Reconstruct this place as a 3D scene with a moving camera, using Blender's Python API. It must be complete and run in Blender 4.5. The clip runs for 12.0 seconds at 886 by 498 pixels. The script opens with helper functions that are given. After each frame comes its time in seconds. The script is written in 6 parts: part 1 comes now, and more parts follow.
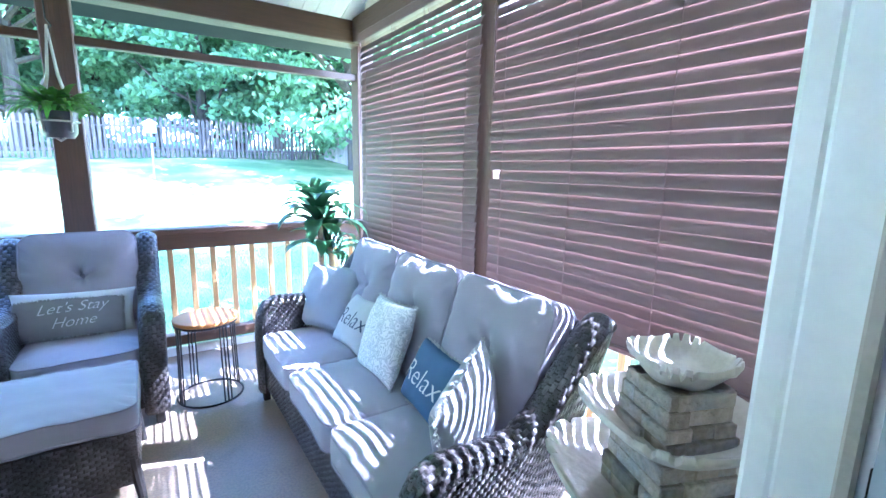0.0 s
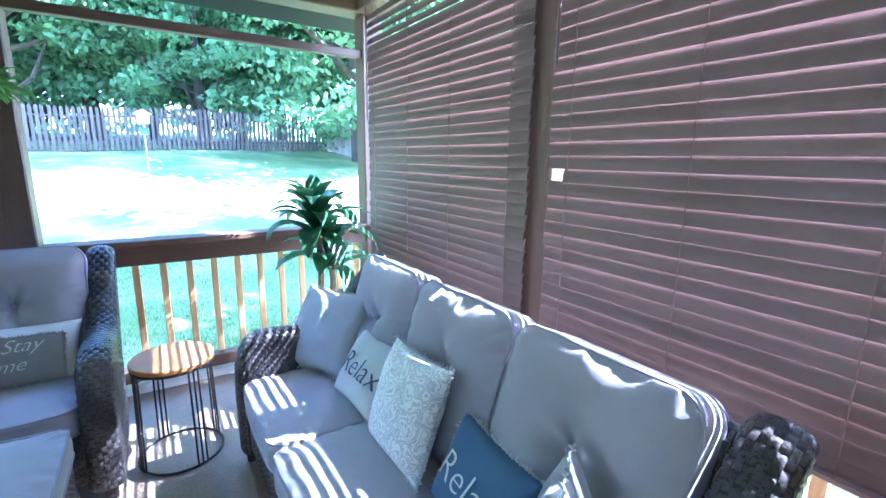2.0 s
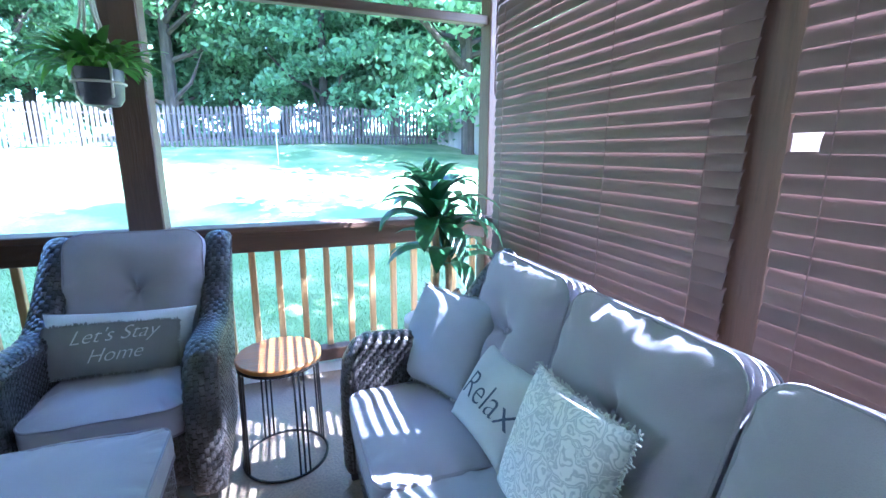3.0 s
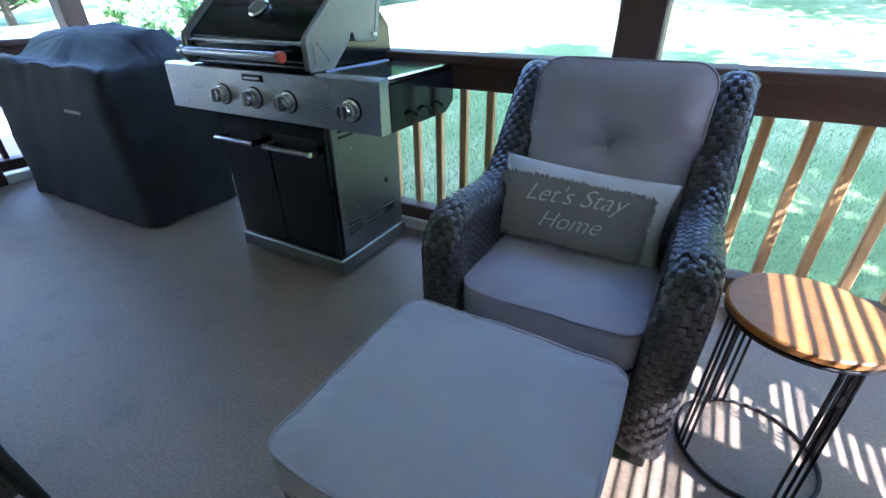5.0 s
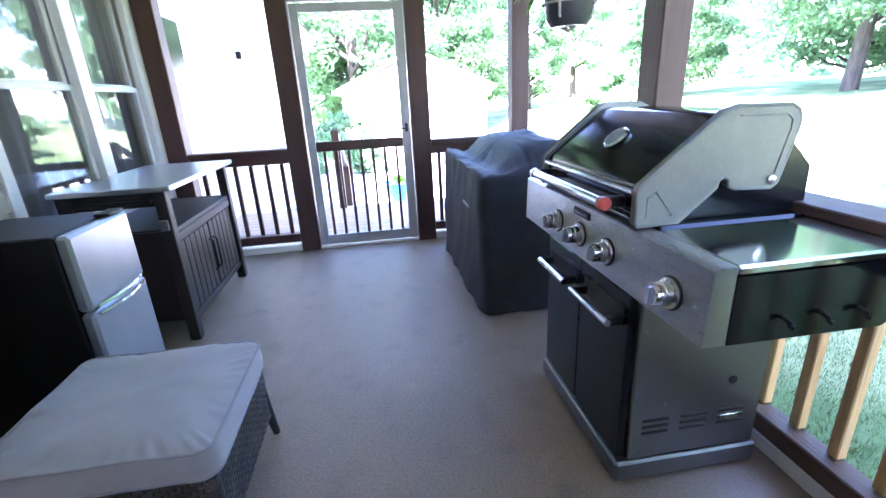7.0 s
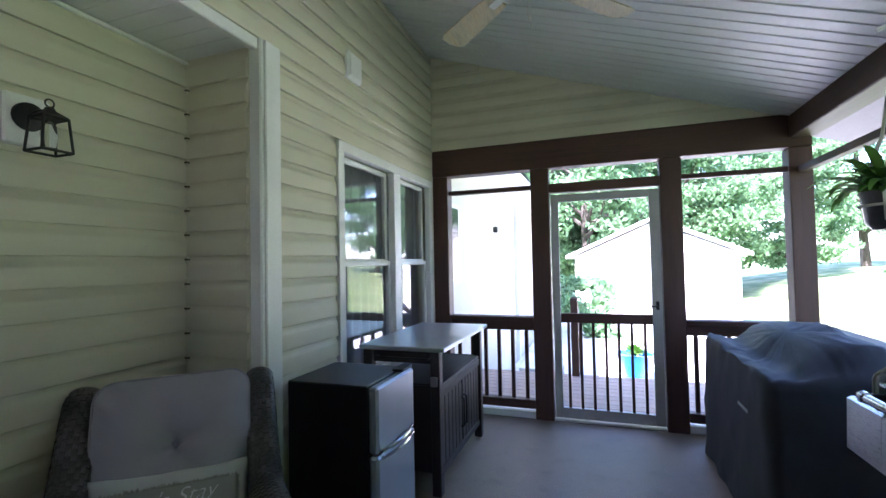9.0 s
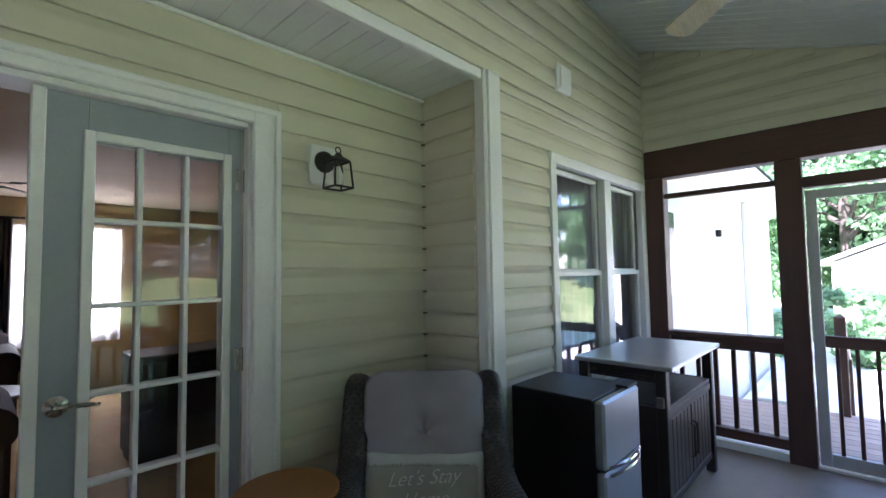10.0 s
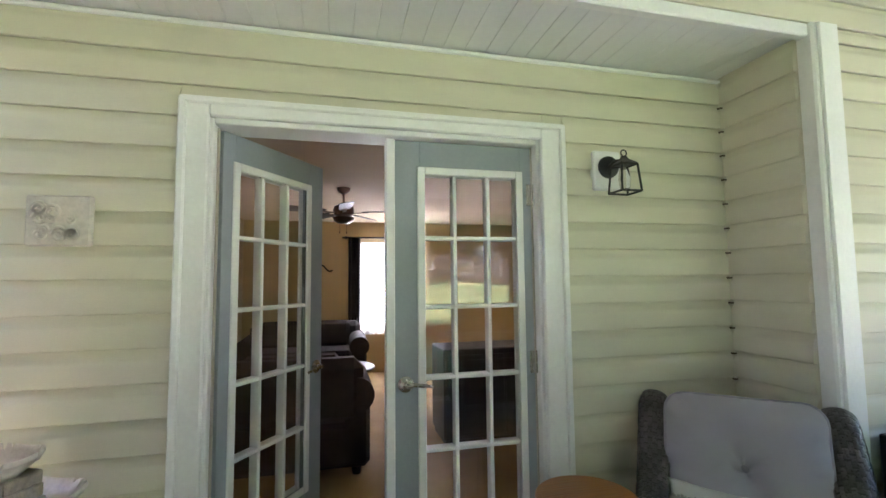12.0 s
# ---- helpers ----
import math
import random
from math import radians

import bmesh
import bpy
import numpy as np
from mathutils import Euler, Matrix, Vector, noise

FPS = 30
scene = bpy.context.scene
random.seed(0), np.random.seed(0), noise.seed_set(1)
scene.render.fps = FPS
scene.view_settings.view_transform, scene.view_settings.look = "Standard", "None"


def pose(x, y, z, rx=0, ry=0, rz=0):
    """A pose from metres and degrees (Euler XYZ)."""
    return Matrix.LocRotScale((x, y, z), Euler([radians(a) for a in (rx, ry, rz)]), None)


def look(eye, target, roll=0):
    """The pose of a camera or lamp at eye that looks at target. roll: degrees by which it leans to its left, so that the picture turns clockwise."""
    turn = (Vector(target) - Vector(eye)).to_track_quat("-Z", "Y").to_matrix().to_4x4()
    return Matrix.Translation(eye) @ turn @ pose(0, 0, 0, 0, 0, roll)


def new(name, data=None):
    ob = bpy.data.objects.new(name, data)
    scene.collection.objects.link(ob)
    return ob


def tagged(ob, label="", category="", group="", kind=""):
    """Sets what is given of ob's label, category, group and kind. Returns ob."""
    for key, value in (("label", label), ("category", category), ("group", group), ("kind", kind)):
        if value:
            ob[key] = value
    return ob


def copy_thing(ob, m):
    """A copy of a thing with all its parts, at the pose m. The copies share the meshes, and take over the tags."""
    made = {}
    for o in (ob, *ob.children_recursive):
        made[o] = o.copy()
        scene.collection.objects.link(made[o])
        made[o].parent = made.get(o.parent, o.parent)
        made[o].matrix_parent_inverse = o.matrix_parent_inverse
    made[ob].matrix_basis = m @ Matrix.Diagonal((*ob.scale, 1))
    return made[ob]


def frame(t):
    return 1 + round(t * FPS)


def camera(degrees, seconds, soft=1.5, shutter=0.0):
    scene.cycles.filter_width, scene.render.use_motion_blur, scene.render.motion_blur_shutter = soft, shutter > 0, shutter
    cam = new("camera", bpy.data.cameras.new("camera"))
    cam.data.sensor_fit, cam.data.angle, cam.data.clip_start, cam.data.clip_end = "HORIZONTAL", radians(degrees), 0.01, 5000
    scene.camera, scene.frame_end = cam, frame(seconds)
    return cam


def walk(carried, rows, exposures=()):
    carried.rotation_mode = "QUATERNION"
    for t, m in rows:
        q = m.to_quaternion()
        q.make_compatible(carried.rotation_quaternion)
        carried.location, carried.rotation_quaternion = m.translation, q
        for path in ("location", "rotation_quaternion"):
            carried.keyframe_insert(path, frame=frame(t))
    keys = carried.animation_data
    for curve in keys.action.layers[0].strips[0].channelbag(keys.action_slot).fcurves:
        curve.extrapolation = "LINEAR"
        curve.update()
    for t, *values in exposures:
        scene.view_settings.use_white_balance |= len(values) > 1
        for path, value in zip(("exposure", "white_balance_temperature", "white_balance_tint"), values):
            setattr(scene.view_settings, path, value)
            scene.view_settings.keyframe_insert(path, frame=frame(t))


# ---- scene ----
cam = camera(89.9, 12.0)
PATH = [
    (0, (0.176, -0.143, 1.375), (1.277, 1.488, 1.017), 1.1),
    (0.5, (0.301, -0.032, 1.384), (1.452, 1.566, 1.037), 0.9),
    (1, (0.383, 0.1, 1.394), (1.531, 1.695, 1.022), 0.8),
    (1.5, (0.434, 0.28, 1.387), (1.555, 1.896, 1.025), 1.2),
    (2, (0.404, 0.432, 1.401), (1.486, 2.066, 1.001), 0.8),
    (2.5, (0.463, 0.635, 1.341), (1.356, 2.379, 0.94), 0.5),
    (2.7, (0.493, 0.716, 1.339), (1.289, 2.508, 0.945), 0.3),
    (4.5, (0.138, 1.399, 1.156), (-0.116, 3.193, 0.31), 0.9),
    (5, (0.081, 1.559, 1.143), (-0.78, 3.071, 0.155), -0.6),
    (5.5, (0.057, 1.698, 1.17), (-1.218, 2.82, 0.114), -0.7),
    (6, (-0.037, 1.849, 1.18), (-1.541, 2.646, 0.131), -1.4),
    (6.5, (-0.116, 2.048, 1.226), (-1.822, 2.58, 0.327), -2.7),
    (7, (-0.112, 2.156, 1.277), (-1.986, 2.409, 0.626), -3.0),
    (9, (-0.021, 1.98, 1.429), (-1.908, 1.318, 1.49), -1.1),
    (9.5, (0.044, 1.909, 1.442), (-1.66, 0.866, 1.53), -1.1),
    (10, (0.096, 1.883, 1.452), (-1.351, 0.507, 1.559), -0.9),
    (10.5, (0.167, 1.842, 1.469), (-0.959, 0.194, 1.591), -0.7),
    (11, (0.2, 1.838, 1.451), (-0.564, -0.004, 1.605), -0.6),
    (11.5, (0.229, 1.83, 1.453), (-0.267, -0.102, 1.593), -0.6),
    (12, (0.194, 1.833, 1.464), (-0.274, -0.106, 1.611), -0.6),
]
EXPOSURES = [(0.0, 5.3, 4550, 21), (1.5, 4.88, 4600, 18), (2.7, 4.62, 4550, 17), (4.5, 3.98, 5050, 17), (6.0, 4.6, 5250, 30), (7.0, 4.72, 5420, 34), (9.0, 3.45, 5520, 31), (10.5, 3.72, 5680, 29), (12.0, 4.5, 5950, 30)]
walk(cam, [(t, look(eye, target, roll)) for t, eye, target, roll in PATH], EXPOSURES)

# ---- light: clear sky, one sun from the blinds' side ----
SUN_WAY = Vector((1.0, -0.36, 1.22)).normalized()
world = bpy.data.worlds.new("sky")
scene.world = world
world.use_nodes = True
wn = world.node_tree.nodes
sky = wn.new("ShaderNodeTexSky")
sky.sky_type = "NISHITA"
sky.sun_disc = False
sky.sun_elevation = math.asin(SUN_WAY.z)
sky.sun_rotation = math.atan2(SUN_WAY.x, SUN_WAY.y)
wn["Background"].inputs[1].default_value = 0.15
world.node_tree.links.new(sky.outputs[0], wn["Background"].inputs[0])
sun = new("sun", bpy.data.lights.new("sun", "SUN"))
sun.data.energy, sun.data.angle, sun.data.color = 5.0, radians(0.6), (1.0, 0.95, 0.88)
sun.matrix_world = look(SUN_WAY * 30, (0, 0, 0))


# ---- mesh helpers ----
class Shape:
    """Gathers vertices and faces of one mesh."""

    def __init__(self):
        self.v, self.f = [], []

    def add(self, verts, faces):
        n = len(self.v)
        self.v += [tuple(p) for p in verts]
        self.f += [tuple(i + n for i in q) for q in faces]
        return self

    def box(self, lo, hi, b=0.004, m=None):
        """A box from corner to corner with chamfered edges."""
        lo, hi = Vector(lo), Vector(hi)
        c, h = (lo + hi) / 2, (hi - lo) / 2
        b = min(b, min(h) * 0.6)
        vs, idx = [], {}
        for sx in (-1, 1):
            for sy in (-1, 1):
                for sz in (-1, 1):
                    for a in range(3):
                        p = [sx * h.x, sy * h.y, sz * h.z]
                        for k in range(3):
                            if k != a:
                                p[k] -= (sx, sy, sz)[k] * b
                        idx[sx, sy, sz, a] = len(vs)
                        vs.append(Vector(p) + c)
        fs = []
        for a in range(3):
            o, w = (a + 1) % 3, (a + 2) % 3
            for s in (-1, 1):
                q = []
                for so, sw in ((-1, -1), (1, -1), (1, 1), (-1, 1)):
                    k = [0, 0, 0]
                    k[a], k[o], k[w] = s, so, sw
                    q.append(idx[(*k, a)])
                fs.append(q if s > 0 else q[::-1])
            for so in (-1, 1):
                for sw in (-1, 1):
                    k1, k2 = [0, 0, 0], [0, 0, 0]
                    k1[a], k1[o], k1[w] = -1, so, sw
                    k2[a], k2[o], k2[w] = 1, so, sw
                    q = [idx[(*k1, o)], idx[(*k2, o)], idx[(*k2, w)], idx[(*k1, w)]]
                    fs.append(q if so * sw > 0 else q[::-1])
        for sx in (-1, 1):
            for sy in (-1, 1):
                for sz in (-1, 1):
                    q = [idx[sx, sy, sz, a] for a in range(3)]
                    fs.append(q if sx * sy * sz > 0 else q[::-1])
        if m:
            vs = [m @ p for p in vs]
        return self.add(vs, fs)

    def tube(self, pts, r, n=8, closed=False, caps=True):
        """A round tube along points; r is a number or one per point."""
        pts = [Vector(p) for p in pts]
        rs = r if hasattr(r, "__len__") else [r] * len(pts)
        vs, k = [], len(pts)
        up = None
        for i, p in enumerate(pts):
            if closed:
                d = pts[(i + 1) % k] - pts[i - 1]
            else:
                d = pts[min(i + 1, k - 1)] - pts[max(i - 1, 0)]
            d.normalize()
            if up is None:
                up = Vector((0, 0, 1)) if abs(d.z) < 0.9 else Vector((1, 0, 0))
            u = (up - d * up.dot(d)).normalized()
            w = d.cross(u)
            up = u
            for j in range(n):
                a = 2 * math.pi * j / n
                vs.append(p + (u * math.cos(a) + w * math.sin(a)) * rs[i])
        fs = []
        for i in range(k if closed else k - 1):
            for j in range(n):
                a, c = i * n, ((i + 1) % k) * n
                fs.append((a + j, a + (j + 1) % n, c + (j + 1) % n, c + j))
        if caps and not closed:
            fs += [tuple(range(n))[::-1], tuple((k - 1) * n + j for j in range(n))]
        return self.add(vs, fs)

    def lathe(self, prof, c=(0, 0, 0), n=24, m=None, squash=1.0):
        """A turned form from (radius, height) pairs round the z axis at c."""
        vs, fs = [], []
        for r, z in prof:
            for j in range(n):
                a = 2 * math.pi * j / n
                p = Vector((r * math.cos(a), r * math.sin(a) * squash, z))
                p = (m @ p) if m else p
                vs.append(p + Vector(c))
        for i in range(len(prof) - 1):
            for j in range(n):
                fs.append((i * n + j, i * n + (j + 1) % n, (i + 1) * n + (j + 1) % n, (i + 1) * n + j))
        fs += [tuple(range(n))[::-1], tuple((len(prof) - 1) * n + j for j in range(n))]
        return self.add(vs, fs)

    def grid(self, fn, nu, nv, flip=False):
        """A sheet fn(u, v), u and v from 0 to 1."""
        vs = [fn(i / nu, j / nv) for j in range(nv + 1) for i in range(nu + 1)]
        fs = []
        for j in range(nv):
            for i in range(nu):
                a = j * (nu + 1) + i
                q = (a, a + 1, a + nu + 2, a + nu + 1)
                fs.append(q[::-1] if flip else q)
        return self.add(vs, fs)

    def prism(self, poly, axis, a, b):
        """A flat polygon (two coordinates) pushed from a to b along an axis."""
        def at(p, t):
            q = list(p)
            q.insert(axis, t)
            return q
        n = len(poly)
        vs = [at(p, a) for p in poly] + [at(p, b) for p in poly]
        fs = [tuple(range(n))[::-1], tuple(range(n, 2 * n))]
        fs += [(i, (i + 1) % n, n + (i + 1) % n, n + i) for i in range(n)]
        return self.add(vs, fs)

    def mesh(self, name, smooth=35):
        me = bpy.data.meshes.new(name)
        me.from_pydata(self.v, [], self.f)
        bm = bmesh.new()
        bm.from_mesh(me)
        bmesh.ops.recalc_face_normals(bm, faces=bm.faces)
        bm.to_mesh(me)
        bm.free()
        if smooth:
            me.shade_smooth()
            me.set_sharp_from_angle(angle=radians(smooth))
        return me


def part(name, shape, material, parent=None, label="", smooth=35):
    """One mesh object, under a thing or a part when given."""
    me = shape.mesh(name, smooth) if isinstance(shape, Shape) else shape
    if material and not me.materials:
        me.materials.append(material)
    ob = new(name, me)
    ob.parent = parent
    return tagged(ob, label)


def thing(name, label, category, group="", at=None):
    ob = new(name)
    ob.empty_display_size = 0.1
    if at is not None:
        ob.matrix_world = at
    return tagged(ob, label, category, group)


def structure(name, shape, material, label="", smooth=35, category=""):
    return tagged(part(name, shape, material, None, label, smooth), kind="structure", category=category)


# ---- materials ----
def material(name, color, rough=0.6, metal=0.0, var=0.18, scale=4.0, fine=90.0, bump=0.12, stretch=(1, 1, 1), rand=0.0, island=0.0,
             coat=0.0, second=None, amount=0.35, sheen=0.0, thin=0.0, spec=0.5, rvar=0.12):
    """A surface with broad and fine variation; second: a stain or grain colour."""
    m = bpy.data.materials.new(name)
    m.use_nodes = True
    n, l = m.node_tree.nodes, m.node_tree.links
    p = n["Principled BSDF"]
    tc, mp = n.new("ShaderNodeTexCoord"), n.new("ShaderNodeMapping")
    mp.inputs["Scale"].default_value = stretch
    l.new(tc.outputs["Object"], mp.inputs["Vector"])
    vec = mp.outputs[0]
    info = n.new("ShaderNodeObjectInfo")
    if rand:
        off = n.new("ShaderNodeVectorMath")
        off.operation = "ADD"
        mul = n.new("ShaderNodeMath")
        mul.operation = "MULTIPLY"
        mul.inputs[1].default_value = 37.0
        l.new(info.outputs["Random"], mul.inputs[0])
        l.new(vec, off.inputs[0])
        l.new(mul.outputs[0], off.inputs[1])
        vec = off.outputs[0]
    big, small = n.new("ShaderNodeTexNoise"), n.new("ShaderNodeTexNoise")
    for t, s, d in ((big, scale, 4), (small, fine, 3)):
        t.inputs["Scale"].default_value, t.inputs["Detail"].default_value = s, d
        l.new(vec, t.inputs["Vector"])
    ramp = n.new("ShaderNodeMapRange")
    ramp.inputs["From Min"].default_value, ramp.inputs["From Max"].default_value = 0.3, 0.7
    ramp.inputs["To Min"].default_value, ramp.inputs["To Max"].default_value = 1 - var, 1 + var
    l.new(big.outputs["Fac"], ramp.inputs["Value"])
    r2 = n.new("ShaderNodeMapRange")
    r2.inputs["From Min"].default_value, r2.inputs["From Max"].default_value = 0.3, 0.7
    r2.inputs["To Min"].default_value, r2.inputs["To Max"].default_value = 1 - var * 0.5, 1 + var * 0.5
    l.new(small.outputs["Fac"], r2.inputs["Value"])
    k = n.new("ShaderNodeMath")
    k.operation = "MULTIPLY"
    l.new(ramp.outputs[0], k.inputs[0])
    l.new(r2.outputs[0], k.inputs[1])
    out = k.outputs[0]
    for amt, sock in ((rand, info.outputs["Random"]), (island, None)):
        if amt:
            if sock is None:
                sock = n.new("ShaderNodeNewGeometry").outputs["Random Per Island"]
            r3 = n.new("ShaderNodeMapRange")
            r3.inputs["To Min"].default_value, r3.inputs["To Max"].default_value = 1 - amt, 1 + amt
            l.new(sock, r3.inputs["Value"])
            k2 = n.new("ShaderNodeMath")
            k2.operation = "MULTIPLY"
            l.new(out, k2.inputs[0])
            l.new(r3.outputs[0], k2.inputs[1])
            out = k2.outputs[0]
    base = n.new("ShaderNodeMix")
    base.data_type = "RGBA"
    base.inputs["A"].default_value = (*color, 1)
    base.inputs["B"].default_value = (*(second or color), 1)
    r4 = n.new("ShaderNodeMapRange")
    r4.inputs["From Min"].default_value, r4.inputs["From Max"].default_value = 0.62 - amount * 0.4, 0.78 - amount * 0.2
    l.new(big.outputs["Fac"], r4.inputs["Value"])
    l.new(r4.outputs[0], base.inputs["Factor"])
    tint = n.new("ShaderNodeVectorMath")
    tint.operation = "SCALE"
    l.new(base.outputs["Result"], tint.inputs[0])
    l.new(out, tint.inputs["Scale"])
    l.new(tint.outputs[0], p.inputs["Base Color"])
    rr = n.new("ShaderNodeMapRange")
    rr.inputs["To Min"].default_value, rr.inputs["To Max"].default_value = max(rough - rvar, 0.02), min(rough + rvar, 1)
    l.new(small.outputs["Fac"], rr.inputs["Value"])
    l.new(rr.outputs[0], p.inputs["Roughness"])
    p.inputs["Metallic"].default_value = metal
    p.inputs["Specular IOR Level"].default_value = spec
    p.inputs["Coat Weight"].default_value = coat
    p.inputs["Coat Roughness"].default_value = 0.15
    p.inputs["Sheen Weight"].default_value = sheen
    if bump:
        b = n.new("ShaderNodeBump")
        b.inputs["Strength"].default_value, b.inputs["Distance"].default_value = bump, 0.01
        l.new(small.outputs["Fac"], b.inputs["Height"])
        l.new(b.outputs[0], p.inputs["Normal"])
    if thin:
        mix, tr = n.new("ShaderNodeMixShader"), n.new("ShaderNodeBsdfTranslucent")
        mix.inputs[0].default_value = thin
        l.new(tint.outputs[0], tr.inputs["Color"])
        l.new(p.outputs[0], mix.inputs[1])
        l.new(tr.outputs[0], mix.inputs[2])
        l.new(mix.outputs[0], n["Material Output"].inputs["Surface"])
    return m


def glass(name, color=(1, 1, 1), rough=0.0):
    m = bpy.data.materials.new(name)
    m.use_nodes = True
    p = m.node_tree.nodes["Principled BSDF"]
    p.inputs["Base Color"].default_value = (*color, 1)
    p.inputs["Roughness"].default_value = rough
    p.inputs["Transmission Weight"].default_value = 1
    p.inputs["IOR"].default_value = 1.45
    return m


def glow(name, color, strength):
    m = bpy.data.materials.new(name)
    m.use_nodes = True
    p = m.node_tree.nodes["Principled BSDF"]
    p.inputs["Base Color"].default_value = (*color, 1)
    p.inputs["Emission Color"].default_value = (*color, 1)
    p.inputs["Emission Strength"].default_value = strength
    return m


def wood(name, color, dark, along, rough=0.55, rand=0.15):
    st = [14, 14, 14]
    st["xyz".index(along)] = 0.9
    return material(name, color, rough, var=0.25, scale=1.6, fine=9, bump=0.25, stretch=tuple(st), rand=rand, second=dark, amount=0.5)


STAIN = {a: wood("stained_post_wood_" + a, (0.105, 0.054, 0.031), (0.06, 0.03, 0.018), a) for a in "xyz"}
DARK = {a: wood("dark_red_stained_wood_" + a, (0.082, 0.034, 0.022), (0.046, 0.019, 0.013), a) for a in "xyz"}
PINE = {a: wood("yellow_pine_" + a, (0.56, 0.36, 0.16), (0.42, 0.24, 0.09), a) for a in "xyz"}
ESPRESSO = {a: wood("espresso_wood_" + a, (0.028, 0.018, 0.016), (0.016, 0.011, 0.01), a, 0.45) for a in "xyz"}
DECKING = wood("deck_wood", (0.36, 0.25, 0.2), (0.25, 0.17, 0.13), "y")
FENCE = wood("weathered_fence_wood", (0.11, 0.085, 0.075), (0.07, 0.055, 0.05), "z", 0.8)
PALE_FENCE = wood("pale_fence_wood", (0.42, 0.37, 0.33), (0.3, 0.26, 0.23), "z", 0.8)
TABLE_WOOD = wood("honey_table_wood", (0.42, 0.175, 0.045), (0.3, 0.115, 0.026), "x", 0.4)
SIDING = material("cream_vinyl_siding", (0.62, 0.58, 0.45), 0.5, var=0.05, scale=2.5, fine=140, bump=0.05, rand=0.04, stretch=(1, 1, 3))
WHITE = material("white_trim_paint", (0.80, 0.79, 0.77), 0.45, var=0.05, scale=3, fine=60, bump=0.06)
SOFFIT = material("white_ceiling_panel", (0.76, 0.76, 0.755), 0.42, var=0.04, scale=2, fine=50, bump=0.04)
DOOR_GREY = material("blue_grey_door_paint", (0.30, 0.325, 0.355), 0.42, var=0.05, scale=3, fine=70, bump=0.06)
SCREEN_DOOR = material("grey_white_screen_door_paint", (0.42, 0.42, 0.41), 0.55, var=0.1, scale=5, fine=60, bump=0.1)
CARPET = material("taupe_outdoor_carpet", (0.325, 0.235, 0.155), 0.52, var=0.42, scale=6.5, fine=90, bump=0.2, second=(0.19, 0.135, 0.088), amount=0.8, sheen=0.15, spec=0.75)
SLAT = material("mauve_brown_blind_slat", (0.122, 0.07, 0.061), 0.5, var=0.1, scale=3, fine=40, bump=0.05, rand=0.06, stretch=(1, 0.3, 1))
WICKER = material("grey_brown_wicker", (0.043, 0.037, 0.037), 0.3, var=0.2, scale=9, fine=150, bump=0.15, island=0.32, second=(0.105, 0.095, 0.092), amount=0.4)
WICKER_CORE = material("dark_wicker_core", (0.022, 0.019, 0.018), 0.7, var=0.2)
CUSHION = material("grey_cushion_fabric", (0.345, 0.325, 0.372), 0.9, var=0.05, scale=5, fine=420, bump=0.22, sheen=0.3)
PIPING = material("grey_cushion_piping", (0.31, 0.29, 0.335), 0.9, var=0.05, fine=300)
STEEL = material("brushed_stainless_steel", (0.6, 0.6, 0.6), 0.28, 1.0, var=0.02, scale=2, fine=130, bump=0, rvar=0.025, stretch=(0.25, 6, 6))
STEEL_DULL = material("grey_cabinet_steel", (0.2, 0.2, 0.2), 0.34, 0.85, rvar=0.04, var=0.08, scale=4, fine=120, bump=0.04)
STEEL_POLISHED = material("polished_shelf_steel", (0.6, 0.6, 0.61), 0.13, 1.0, var=0.03, scale=2, fine=130, bump=0, rvar=0.03)
CHROME = material("polished_metal", (0.66, 0.66, 0.67), 0.14, 1.0, rvar=0.03, var=0.04, bump=0.02)
LID_CAP = material("cast_grey_lid_end", (0.175, 0.175, 0.14), 0.4, 0.3, var=0.12, scale=10, fine=90, bump=0.08)
BLACK_ENAMEL = material("black_enamel", (0.007, 0.007, 0.009), 0.13, rvar=0.03, var=0.1, bump=0.02, spec=0.28)
BLACK = material("black_metal", (0.018, 0.017, 0.017), 0.45, spec=0.3, var=0.2, bump=0.06)
COVER = material("charcoal_cover_cloth", (0.035, 0.035, 0.042), 0.62, spec=0.3, var=0.2, scale=6, fine=380, bump=0.16)
FRIDGE_BLACK = material("black_fridge_side", (0.009, 0.008, 0.009), 0.4, spec=0.3, var=0.15, fine=300, bump=0.1)
BRASS = material("satin_nickel", (0.5, 0.47, 0.42), 0.25, 1.0, var=0.05)
STONE = material("stacked_stone", (0.42, 0.35, 0.28), 0.85, var=0.3, scale=14, fine=70, bump=0.9, rand=0.3, second=(0.24, 0.235, 0.24), amount=0.5)
SHELL = material("cast_bowl_resin", (0.6, 0.55, 0.48), 0.4, var=0.15, scale=9, fine=60, bump=0.25, coat=0.3)
LEAF = material("glossy_plant_leaf", (0.042, 0.12, 0.05), 0.34, var=0.25, scale=14, fine=60, bump=0.1, island=0.3, thin=0.25)
FERN = material("bright_fern_leaf", (0.12, 0.27, 0.04), 0.5, var=0.25, scale=14, fine=60, bump=0.1, island=0.35, thin=0.35)
STEM = material("tan_cane_stem", (0.30, 0.22, 0.13), 0.8, var=0.3, scale=12, fine=60, bump=0.4)
POT_WHITE = material("cream_glazed_pot", (0.62, 0.59, 0.52), 0.35, var=0.08)
POT_DARK = material("dark_slate_pot", (0.05, 0.05, 0.055), 0.4, var=0.2)
SOIL = material("potting_soil", (0.035, 0.025, 0.018), 0.95, var=0.4, fine=80, bump=0.8)
